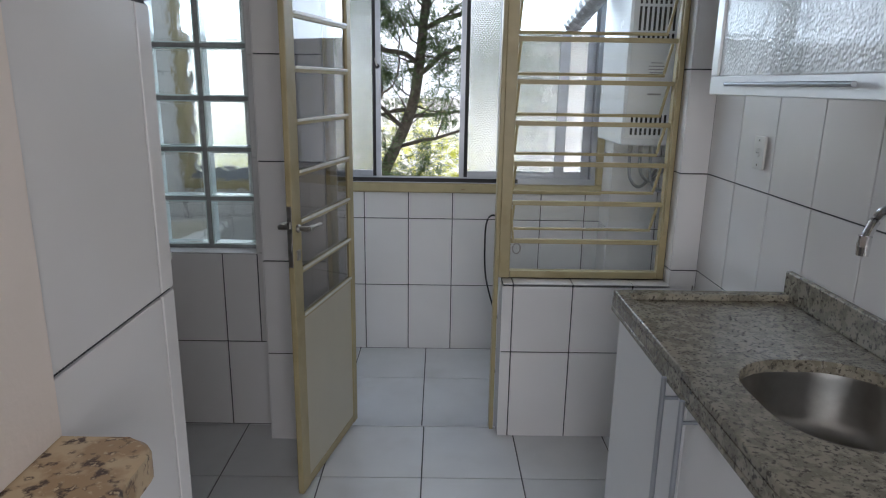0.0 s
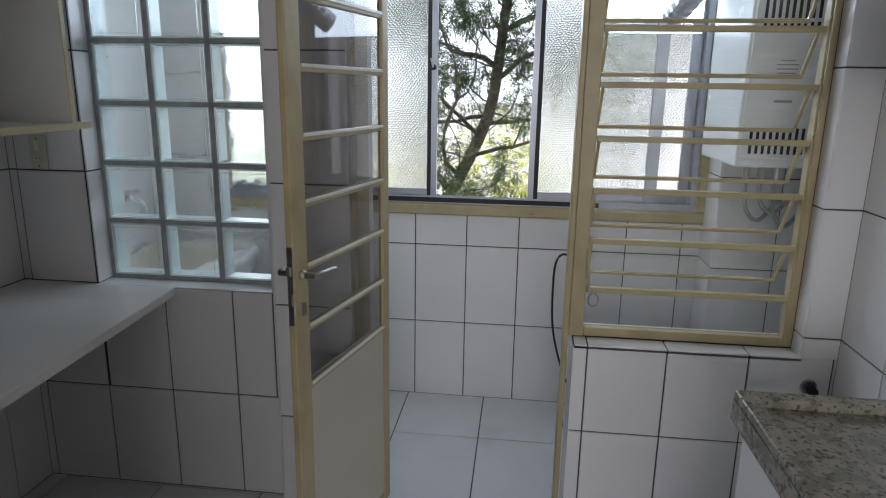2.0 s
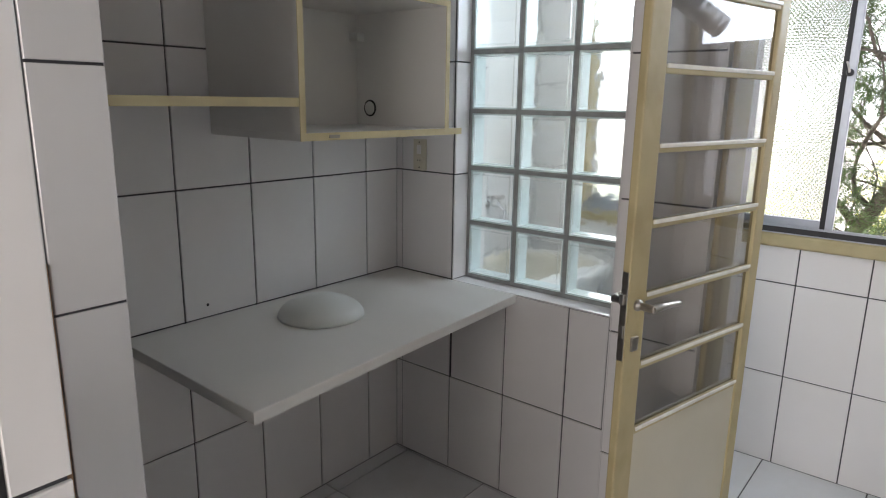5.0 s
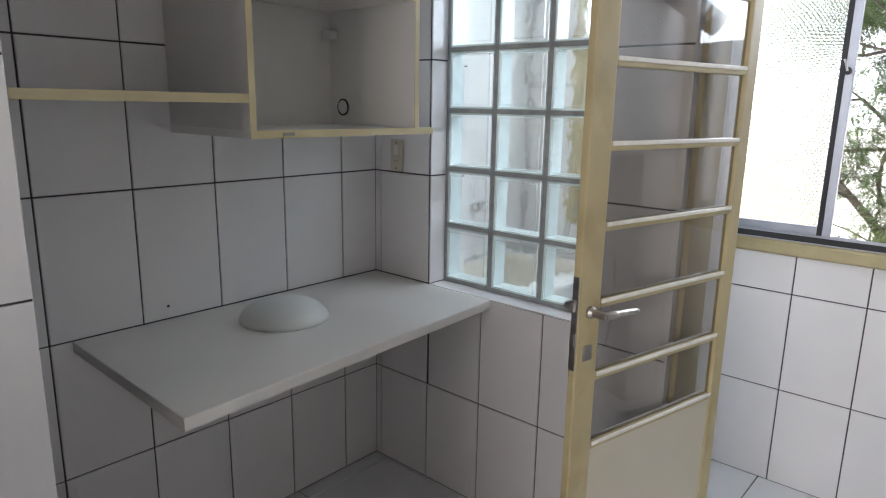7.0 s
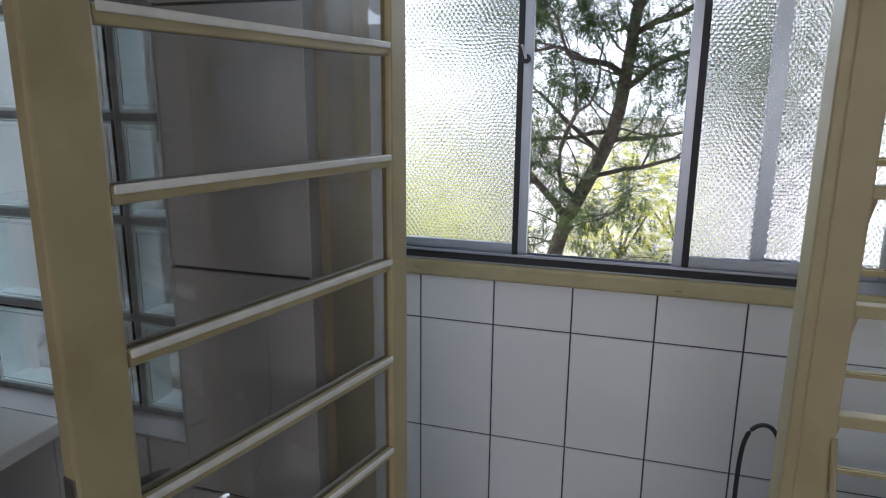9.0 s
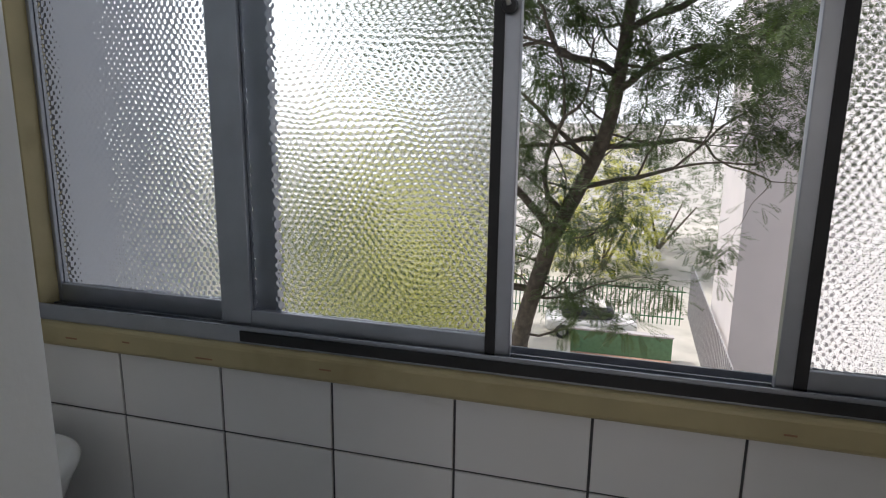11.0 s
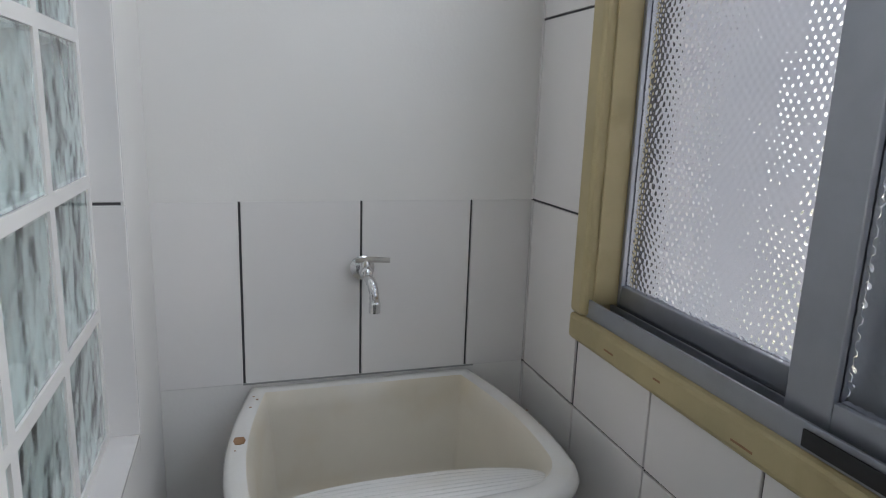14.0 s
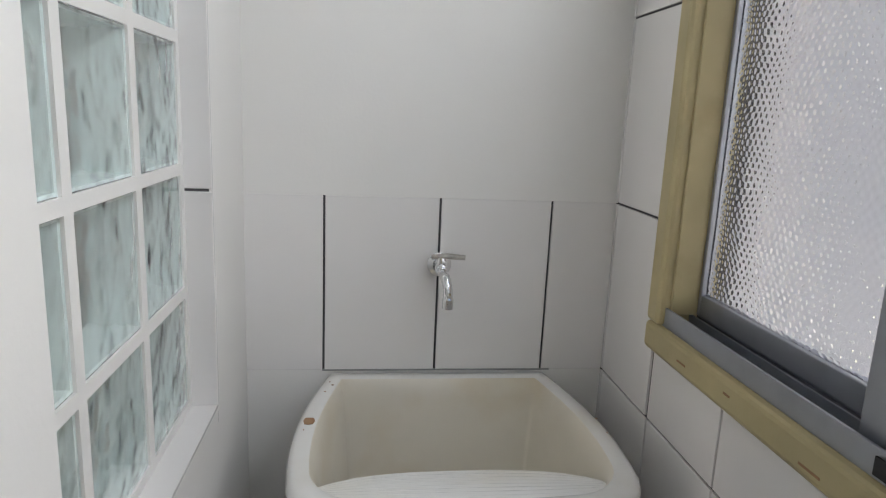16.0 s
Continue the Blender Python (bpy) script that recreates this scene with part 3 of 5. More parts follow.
hinge = Vector((-0.193, 2.876, 0))
latch_at = Vector((-0.322, 2.303, 0))
DW = (latch_at - hinge).length
ang = math.degrees(math.atan2(latch_at.y - hinge.y, latch_at.x - hinge.x))
door = thing("door_1", "open cream steel kitchen door with glazed upper bars", "door", kind="structure", at=(hinge.x, hinge.y, 0))
door.rotation_euler = (0, 0, radians(ang))
DT = 0.011
GL0 = 0.688
ST = 0.068
part("hinge_stile", box(0.0, 0.045, -DT, DT, 0.012, 2.08, 0.004), CREAM_STEEL, door)
part("latch_stile", box(DW - ST, DW, -DT, DT, 0.012, 2.08, 0.004), CREAM_STEEL, door)
part("panel", box(0.045, DW - ST, -0.006, 0.006, 0.05, GL0 - 0.008), PALE_STEEL, door, "pale cream sheet-steel panel")
part("bottom_rail", box(0.045, DW - ST, -DT + 0.003, DT - 0.003, 0.012, 0.05, 0.003), CREAM_STEEL, door)
part("top_rail", box(0.045, DW - ST, -DT, DT, 2.03, 2.08, 0.003), CREAM_STEEL, door)
BARS = [GL0 + 0.1695 * k for k in range(9)]
for k, z in enumerate(BARS[:8]):
    bar = part("glazing_bar", box(0.045, DW - ST, -0.009, 0.009, z - 0.010, z + 0.009, 0.003), CREAM_STEEL, door)
    part("putty", box(0.047, DW - ST - 0.002, -0.014, -0.0095, z + 0.001, z + 0.011, 0.002), PUTTY, bar, "rough glossy putty bead")
    part("putty", box(0.047, DW - ST - 0.002, 0.0095, 0.014, z + 0.001, z + 0.011, 0.002), PUTTY, bar)
    top_z = BARS[k + 1] - 0.009 if k + 1 < 8 else 2.03
    g = part("pane", box(0.045, DW - ST, -0.002, 0.002, z + 0.009, top_z), TONED_GLASS, door, "clear glass with the pier's shade in its grey tint")
    g.visible_shadow = False
lock = part("lock_plate", box(DW - 0.001, DW + 0.002, -0.0085, 0.0085, 0.885, 1.095, 0.0008), OLD_CHROME, door, "worn steel lock plate")
part("latch_bolt", box(DW + 0.002, DW + 0.012, -0.006, 0.006, 1.02, 1.045, 0.002), OLD_CHROME, lock)
part("dead_bolt", box(DW + 0.002, DW + 0.006, -0.006, 0.006, 0.94, 0.97, 0.001), OLD_CHROME, lock)
for s in (-1, 1):
    h = part("handle", lathe([(0.014, 0.0), (0.014, 0.006), (0.009, 0.012), (0.009, 0.045)] if s > 0 else [(0.009, -0.045), (0.009, -0.012), (0.014, -0.006), (0.014, 0.0)], (DW - 0.035, s * DT, 1.015), "y", 14), OLD_CHROME, door, "worn chrome lever handle")
    part("lever", rod(arc([(DW - 0.035, s * (DT + 0.042), 1.015), (DW - 0.07, s * (DT + 0.046), 1.017), (DW - 0.145, s * (DT + 0.040), 1.01)], 5), 0.007, 10, taper=[0.009] * 5 + [0.007] * 5 + [0.005]), OLD_CHROME, h)
    part("key_rose", box(DW - 0.045, DW - 0.02, s * DT - 0.006, s * DT + 0.006, 0.905, 0.94, 0.003), OLD_CHROME, door)
for z in (0.3, 1.05, 1.8):
    part("hinge", lathe([(0.005, -0.03), (0.005, 0.03)], (-0.004, 0.0, z), "z", 10), CREAM_STEEL, door)

# ---- wall-hung table and lamp shade ----
tb = thing("wall_table", "white laminate wall-hung table top fixed in the corner", "table")
part("top", prism([(XL + 0.003, 1.715), (-0.885, 1.705), (-0.945, YG - 0.004), (XL + 0.003, YG - 0.004)], 0.765, 0.795, 0.003), LAMINATE, tb)
part("bracket", box(XL + 0.002, XL + 0.03, 1.8, 2.75, 0.735, 0.765, 0.003), AGED_PLASTIC, tb)
prof = [(0.135 * math.cos(radians(a)), 0.064 * math.sin(radians(a))) for a in range(0, 90, 8)]
bm = lathe([(0.135, 0.0)] + prof[1:] + [(0.002, 0.0642)], (-1.285, 2.235, 0.7955), "z", 40)
tagged(part("lamp_shade", bm, SHADE_GLASS, smooth=True), "frosted white glass dome shade lying on the table", "lamp shade")

# ---- open wall cabinet and shelf ----
cab = thing("wall_cabinet", "open white wall cabinet with yellowed edges, door missing", "cabinet")
CX, C0, C1, CZ0, CZ1 = -1.11, 2.035, 2.64, 1.352, 1.765
part("side", box(XL + 0.002, CX, C0, C0 + 0.018, CZ0 + 0.02, CZ1, 0.001), LAMINATE, cab)
part("side", box(XL + 0.002, CX, C1 - 0.018, C1, CZ0 + 0.02, CZ1, 0.001), LAMINATE, cab)
b = part("bottom", box(XL + 0.002, CX, C0, YG - 0.13, CZ0, CZ0 + 0.02, 0.001), LAMINATE, cab)
part("edge_band", box(CX, CX + 0.003, C0, YG - 0.13, CZ0, CZ0 + 0.02), CREAM_EDGE, b, "yellowed edge band")
part("clip", box(CX + 0.003, CX + 0.006, 2.13, 2.165, CZ0 + 0.006, CZ0 + 0.014), OLD_CHROME, b, "small metal catch")
t = part("top", box(XL + 0.002, CX, C0 + 0.018, C1 - 0.018, CZ1 - 0.018, CZ1, 0.001), LAMINATE, cab)
part("edge_band", box(CX, CX + 0.003, C0, C0 + 0.018, CZ0 + 0.02, CZ1), CREAM_EDGE, cab, "yellowed edge band")
part("edge_band", box(CX, CX + 0.003, C1 - 0.018, C1, CZ0 + 0.02, CZ1), CREAM_EDGE, cab)
part("edge_band", box(CX, CX + 0.003, C0 + 0.018, C1 - 0.018, CZ1 - 0.018, CZ1), CREAM_EDGE, cab)
part("back", box(XL + 0.002, XL + 0.008, C0 + 0.018, C1 - 0.018, CZ0 + 0.02, CZ1 - 0.018), LAMINATE, cab)
part("hanger", box(XL + 0.008, XL + 0.05, 2.585, 2.62, 1.655, 1.685, 0.003), PLASTIC, cab, "white plastic hanging bracket")
ringp = [(XL + 0.075 + 0.026 * math.cos(2 * math.pi * k / 20), C1 - 0.0205, 1.43 + 0.026 * math.sin(2 * math.pi * k / 20)) for k in range(21)]
grom = part("cable_hole", lathe([(0.024, -0.004), (0.024, 0.0)], (XL + 0.075, C1 - 0.0185, 1.43), "y", 20), PLASTIC, cab, "round cable hole plug")
part("ring", rod(ringp, 0.0035, 6, caps=False), SLOT, grom)
sh = thing("wall_shelf", "white wall shelf with a yellowed front edge on brackets", "shelf")
part("board", box(XL + 0.002, CX - 0.003, 1.46, C0 - 0.001, 1.44, 1.462, 0.001), LAMINATE, sh)
part("edge_band", box(CX - 0.003, CX, 1.46, C0 - 0.001, 1.44, 1.462), CREAM_EDGE, sh, "yellowed edge band")
part("bracket", prism([(XL + 0.002, 0), (XL + 0.18, 0), (XL + 0.17, 0.012), (XL + 0.002, 0.012)], 0, 0.01), SLOT, sh).matrix_basis = pose(0, 1.50, 1.429)
bm = bmesh.new()
tri = [bm.verts.new(p) for p in ((XL + 0.002, 1.50, 1.429), (XL + 0.17, 1.50, 1.429), (XL + 0.002, 1.50, 1.33))]
tri2 = [bm.verts.new(v.co + Vector((0, 0.012, 0))) for v in tri]
bm.faces.new(tri)
bm.faces.new(tri2[::-1])
for i in range(3):
    bm.faces.new((tri[i], tri2[i], tri2[(i + 1) % 3], tri[(i + 1) % 3]))
part("brace", bm, INK, sh, "dark grey bracket")

# ---- sockets ----


def socket_plate(name, label, w, h, holes, aged):
    s = thing(name, label, "socket")
    part("plate", box(-w / 2, w / 2, -0.009, 0, -h / 2, h / 2, 0.003), AGED_PLASTIC if aged else PLASTIC, s)
    for z, kind in holes:
        if kind == "round":
            r = part("insert", lathe([(0.014, -0.012), (0.016, -0.009)], (0, 0, z), "y", 16), PLASTIC if not aged else AGED_PLASTIC, s)
            for dx in (-0.006, 0.006):
                part("pin_hole", lathe([(0.0022, -0.0005), (0.0022, 0.0)], (dx, -0.0122, z), "y", 8), SLOT, r)
        elif kind == "rocker":
            part("rocker", box(-0.010, 0.010, -0.014, -0.009, z - 0.017, z + 0.017, 0.002), PLASTIC, s)
        else:
            part("screw", lathe([(0.003, -0.010), (0.003, -0.009)], (0, 0, z), "y", 8), SLOT, s)
    return s


o = socket_plate("wall_socket", "aged cream plastic wall socket plate above the table", 0.062, 0.118, ((0.047, "screw"), (-0.047, "screw"), (-0.02, "round"), (0.02, "rocker")), True)
o.matrix_basis = pose(-1.395, YG - 0.006, 1.258)
o2 = socket_plate("wall_socket", "white plastic wall socket beside the upper cabinet", 0.072, 0.108, ((0.040, "screw"), (-0.040, "screw"), (0.0, "round")), False)
o2.matrix_basis = pose(XR - 0.006, 2.338, 1.292, 0, 0, -90)

# ---- sink side ----
ct = thing("sink_worktop", "brown grey granite worktop with raised rim and steel sink", "worktop")
KX0, KY1, KY0, KZ = 0.702, 2.048, 0.25, 0.885
SX0, SX1, SY0, SY1 = 0.822, 1.185, 1.19, 1.585
hole = rounded_outline(SX0, SX1, SY0, SY1, 0.15, 7)
# worktop with a real cut-out
bm = bmesh.new()
outer_pts = [(KX0, KY0), (XR - 0.004, KY0), (XR - 0.004, KY1), (KX0, KY1)]


def ring_face(z, flip):
    ov = [bm.verts.new((x, y, z)) for x, y in outer_pts]
    hv = [bm.verts.new((x, y, z)) for x, y in hole]
    es = [bm.edges.new((ov[i], ov[(i + 1) % 4])) for i in range(4)] + [bm.edges.new((hv[i], hv[(i + 1) % len(hv)])) for i in range(len(hv))]
    bmesh.ops.triangle_fill(bm, use_beauty=True, use_dissolve=False, edges=es)
    return ov, hv


o1, h1 = ring_face(KZ, False)
o2v, h2 = ring_face(KZ - 0.03, True)
for a, b in ((o1, o2v), (h1, h2)):
    for i in range(len(a)):
        bm.faces.new((a[i], a[(i + 1) % len(a)], b[(i + 1) % len(a)], b[i]))
part("slab", bm, GRANITE, ct)
part("rim", box(KX0, KX0 + 0.035, KY0, KY1 - 0.04, KZ, KZ + 0.02, 0.004), GRANITE, ct)
part("rim", box(KX0, XR - 0.026, KY1 - 0.04, KY1, KZ, KZ + 0.0205, 0.004), GRANITE, ct)
part("front_edge", box(KX0 - 0.002, KX0 + 0.018, KY0, KY1, KZ - 0.045, KZ - 0.0305, 0.003), GRANITE, ct)
part("backsplash", box(XR - 0.026, XR - 0.006, KY0, KY1, KZ, KZ + 0.085, 0.004), GRANITE, ct, "low granite upstand")
bm = bmesh.new()
rings = []
for dz, g in ((-0.028, 0.0), (-0.05, 0.004), (-0.14, 0.012), (-0.165, 0.03), (-0.172, 0.06)):
    rings.append([bm.verts.new((x, y, KZ + dz)) for x, y in rounded_outline(SX0 + g - 0.004, SX1 - g + 0.004, SY0 + g - 0.004, SY1 - g + 0.004, 0.15 - g, 7)])
for a, b in zip(rings, rings[1:]):
    for i in range(len(a)):
        bm.faces.new((a[i], a[(i + 1) % len(a)], b[(i + 1) % len(a)], b[i]))
bm.faces.new(rings[-1])
basin = part("basin", bm, STEEL, ct, "brushed stainless steel basin", True)
part("drain", lathe([(0.045, 0.0), (0.045, 0.003), (0.03, 0.004)], (0.975, 1.36, KZ - 0.1715), "z", 24), CHROME, ct)

tap = thing("kitchen_tap", "chrome wall-mounted kitchen tap with a curved spout", "tap")
part("flange", lathe([(0.03, 0.0), (0.03, 0.006), (0.018, 0.016)], (XR - 0.022, 1.42, 1.20), "x", 20), CHROME, tap).matrix_basis = Matrix.Identity(4)
part("body", rod([(XR - 0.006, 1.42, 1.20), (XR - 0.06, 1.42, 1.20)], 0.014, 14), CHROME, tap)
part("spout", rod(arc([(XR - 0.06, 1.42, 1.20), (XR - 0.075, 1.43, 1.245), (XR - 0.10, 1.47, 1.265), (XR - 0.125, 1.53, 1.25), (XR - 0.135, 1.555, 1.20), (XR - 0.137, 1.56, 1.17)], 6), 0.011, 12), CHROME, tap)
part("nozzle", lathe([(0.013, -0.02), (0.014, 0.0), (0.014, 0.025)], (XR - 0.137, 1.56, 1.165), "z", 16), CHROME, tap)
part("handle", box(XR - 0.07, XR - 0.05, 1.385, 1.455, 1.235, 1.247, 0.004), CHROME, tap)


def base_unit(y0, y1, label, handles):
    u = thing("base_cabinet", label, "cabinet", "base cabinets under the sink")
    part("carcass", box(KX0 + 0.04, XR - 0.01, y0, y1, 0.10, 0.69), WHITE_GLOSS, u)
    part("side_panel", box(KX0 + 0.04, XR - 0.01, y1 - 0.018, y1, 0.691, KZ - 0.046), WHITE_GLOSS, u)
    part("side_panel", box(KX0 + 0.04, XR - 0.01, y0, y0 + 0.018, 0.691, KZ - 0.046), WHITE_GLOSS, u)
    part("plinth", box(KX0 + 0.08, XR - 0.01, y0, y1, 0.0, 0.10), LAMINATE, u)
    n = len(handles)
    w = (y1 - y0) / n
    for i, hy in enumerate(handles):
        d = part("door", box(KX0 + 0.018, KX0 + 0.0385, y0 + i * w + 0.0015, y0 + (i + 1) * w - 0.0015, 0.105, KZ - 0.035 - 0.011, 0.002), WHITE_GLOSS, u)
        h = part("handle", rod([(KX0 - 0.018, hy, 0.865), (KX0 - 0.018, hy, 0.46)], 0.006, 10), ALU, d, "brushed bar handle")
        for z in (0.815, 0.465):
            part("stand_off", rod([(KX0 - 0.018, hy, z), (KX0 + 0.019, hy, z)], 0.0045, 8), ALU, h)
    return u


base_unit(0.918, 2.022, "white gloss base cabinet with two doors and bar handles", (1.413, 1.526))
base_unit(0.26, 0.914, "white gloss base cabinet under the worktop", (0.545, 0.63))

uc = thing("upper_cabinet", "white upper cabinet with rippled glass flap in aluminium frame", "cabinet")
UX, U0, U1, UZ = 0.972, 1.10, 2.17, 1.477
part("carcass", box(UX + 0.024, XR - 0.008, U0, U1, UZ + 0.004, 2.1, 0.002), WHITE_GLOSS, uc)
dr = part("door", box(UX, UX + 0.02, U0, U1, UZ, UZ + 0.052, 0.003), mat("pale_aluminium", (0.70, 0.72, 0.73), 0.35, 0.4, var=0.03), uc, "pale aluminium door frame")
pal = dr.data.materials[0]
part("stile", box(UX, UX + 0.02, U1 - 0.045, U1, UZ + 0.052, 2.05, 0.003), pal, dr)
part("stile", box(UX, UX + 0.02, U0, U0 + 0.045, UZ + 0.052, 2.05, 0.003), pal, dr)
part("rail", box(UX, UX + 0.02, U0, U1, 2.05, 2.1, 0.003), pal, dr)
backing = mat("pale_blue_grey_glass", (0.55, 0.60, 0.63), 0.10, var=0.1, scale=5, coat=0.5)
bn = backing.node_tree
vor = bn.nodes.new("ShaderNodeTexVoronoi")
vor.feature = "SMOOTH_F1"
vor.inputs["Scale"].default_value = 120
gg = bn.nodes.new("ShaderNodeNewGeometry")
bn.links.new(gg.outputs["Position"], vor.inputs["Vector"])
bb = bn.nodes.new("ShaderNodeBump")
bb.inputs["Distance"].default_value = 0.0022
bb.inputs["Strength"].default_value = 1.0
bn.links.new(vor.outputs["Distance"], bb.inputs["Height"])
bn.links.new(bb.outputs["Normal"], bn.nodes["Principled BSDF"].inputs["Normal"])
part("pane", box(UX + 0.007, UX + 0.012, U0 + 0.045, U1 - 0.045, UZ + 0.052, 2.05), backing, dr, "rippled grey glass")
hd = part("handle", rod([(UX - 0.022, 1.44, UZ + 0.03), (UX - 0.022, 2.01, UZ + 0.03)], 0.006, 10), ALU, dr, "long bar handle")
for y in (1.50, 1.95):
    part("stand_off", rod([(UX - 0.022, y, UZ + 0.03), (UX, y, UZ + 0.03)], 0.0045, 8), ALU, hd)

def water_valve(m):
    v = thing("water_valve", "capped dark brass water outlet low on the tiled wall", "valve", "water outlets in the corner")
    part("flange", lathe([(0.022, -0.008), (0.026, 0.0)], (0, 0, 0), "y", 16), OLD_CHROME, v)
    part("cap", lathe([(0.012, -0.045), (0.015, -0.04), (0.015, -0.02), (0.011, -0.008)], (0, 0, 0), "y", 12), SLOT, v)
    part("stem", rod([(0, -0.035, 0), (0.004, -0.036, -0.03)], 0.005, 8), SLOT, v)
    v.matrix_basis = m
    return v


water_valve(pose(1.168, YD - 0.001, 0.605))
water_valve(pose(XR - 0.001, 2.66, 0.60, 0, 0, -90))

# ---- laundry ----
tank = thing("laundry_tub", "white moulded laundry tub with ribbed washboard, stained inside", "laundry tub")
TX0, TX1, TZ = XL + 0.004, -0.985, 0.736


def tub_outline(g, back=None):
    """Plan of the tub drawn in by g: narrow at the wall, bowed sides, round front corners."""
    back = g if back is None else back
    xa, xb = TX0 + back, TX1 - g
    side = []
    for k in range(15):
        u = k / 14
        x = xa + (xb - 0.10 - xa) * u
        v = (x - TX0) / (TX1 - TX0)
        side.append((x, 0.254 + 0.05 * math.sin(math.pi * min(1.0, 0.82 * v)) - g))
    cx, w = side[-1]
    front = []
    for k in range(1, 9):
        a = radians(90 * k / 8)
        front.append((cx + 0.10 * math.sin(a), (w - 0.10) + 0.10 * math.cos(a)))
    half = side + front
    cy = 3.472
    out = [(x, cy + y) for x, y in half] + [(front[-1][0] + 0.012, cy)] + [(x, cy - y) for x, y in half[::-1]]
    return out


def loft(levels):
    bm = bmesh.new()
    rings = [[bm.verts.new((x, y, z)) for x, y in tub_outline(g, b)] for g, b, z in levels]
    for a, b in zip(rings, rings[1:]):
        for i in range(len(a)):
            bm.faces.new((a[i], a[(i + 1) % len(a)], b[(i + 1) % len(a)], b[i]))
    return bm, rings


bm, rings = loft(((0.07, 0.0, ZL + 0.36), (0.045, 0.0, TZ - 0.16), (0.014, 0.0, TZ - 0.055), (0.003, 0.0, TZ - 0.03), (0.0, 0.0, TZ - 0.014), (0.004, 0.002, TZ - 0.003), (0.012, 0.006, TZ + 0.001), (0.030, 0.020, TZ), (0.038, 0.026, TZ - 0.004)))
bm.faces.new(rings[0])
part("rim", bm, TANK, tank, "glossy white rounded rim", True)
bm, rings = loft(((0.038, 0.026, TZ - 0.004), (0.044, 0.031, TZ - 0.014), (0.052, 0.036, TZ - 0.05), (0.066, 0.05, TZ - 0.22), (0.085, 0.07, TZ - 0.255), (0.12, 0.11, TZ - 0.265)))
bm.faces.new(rings[-1])
part("basin", bm, TANK_IN, tank, "yellowed basin inside", True)
# ribbed washboard sloping down from the front rim, its back edge bent
bm = bmesh.new()
rows = []
for i in range(66):
    s = i / 65
    row = []
    for k in range(15):
        v = -1 + 2 * k / 14
        xa = TX1 - 0.03 - 0.03 * abs(v) ** 4
        xb = -1.178 + 0.05 * abs(v) ** 3
        w = 0.262 - 0.03 * max(0, s - 0.9) * 10 * 0.1
        z = TZ - 0.006 - 0.040 * s + 0.0028 * math.sin(s * 2 * math.pi * 9) * (1 - abs(v) ** 8) - 0.10 * max(0.0, s - 0.95) ** 2 * 60
        row.append(bm.verts.new((xa + (xb - xa) * s, 3.472 + w * v, z)))
    rows.append(row)
rows.append([bm.verts.new((q.co.x - 0.006, q.co.y, TZ - 0.25)) for q in rows[-1]])
for a, b in zip(rows, rows[1:]):
    for i in range(14):
        bm.faces.new((a[i], a[i + 1], b[i + 1], b[i]))
part("washboard", bm, TANK, tank, "white ribbed washboard", True)
part("column", lathe([(0.12, 0.0), (0.10, 0.03), (0.085, 0.2), (0.11, 0.40)], (XL + 0.22, 3.46, ZL + 0.001), "z", 20), TANK, tank)
tagged(part("rust_chip", prism([(-1.285 + 0.015 * math.cos(a * 0.785) * (1 + 0.3 * math.sin(3 * a)), 3.196 + 0.011 * math.sin(a * 0.785)) for a in range(8)], TZ - 0.0005, TZ + 0.0016), WOOD, tank), "small rusty chip in the rim")

for x, y in ((-1.47, 3.225), (-1.455, 3.232), (-1.42, 3.218), (-1.25, 3.188), (-1.22, 3.765), (-1.28, 3.766)):
    part("speck", lathe([(0.0028, 0.0), (0.0024, 0.0012)], (x, y, TZ - 0.0005), "z", 8), WOOD, tank, "small brown speck")

lt = thing("laundry_tap", "chrome garden tap on the tiled wall above the tub", "tap")
ty, tz = 3.462, 0.995
part("flange", lathe([(0.027, 0.0), (0.027, 0.004), (0.016, 0.012)], (XL + 0.006, ty, tz), "x", 20), CHROME, lt)
part("body", lathe([(0.010, 0.006), (0.010, 0.03), (0.014, 0.034), (0.014, 0.062), (0.009, 0.068)], (XL, ty, tz), "x", 16), CHROME, lt, "", True)
part("spout", rod(arc([(XL + 0.05, ty, tz - 0.006), (XL + 0.078, ty + 0.006, tz - 0.014), (XL + 0.092, ty + 0.010, tz - 0.034), (XL + 0.095, ty + 0.011, tz - 0.056)], 5), 0.0105, 12), CHROME, lt, "", True)
part("nozzle", lathe([(0.0125, -0.016), (0.0125, 0.004), (0.0105, 0.008)], (XL + 0.095, ty + 0.011, tz - 0.06), "z", 14), CHROME, lt)
part("bonnet", lathe([(0.012, 0.0), (0.012, 0.008), (0.009, 0.018), (0.006, 0.022)], (XL + 0.05, ty, tz + 0.010), "z", 14), CHROME, lt)
part("handle", rod([(XL + 0.05, ty - 0.022, tz + 0.026), (XL + 0.055, ty + 0.01, tz + 0.029), (XL + 0.06, ty + 0.05, tz + 0.027)], 0.006, 10, taper=[0.005, 0.0065, 0.0055]), OLD_CHROME, lt)

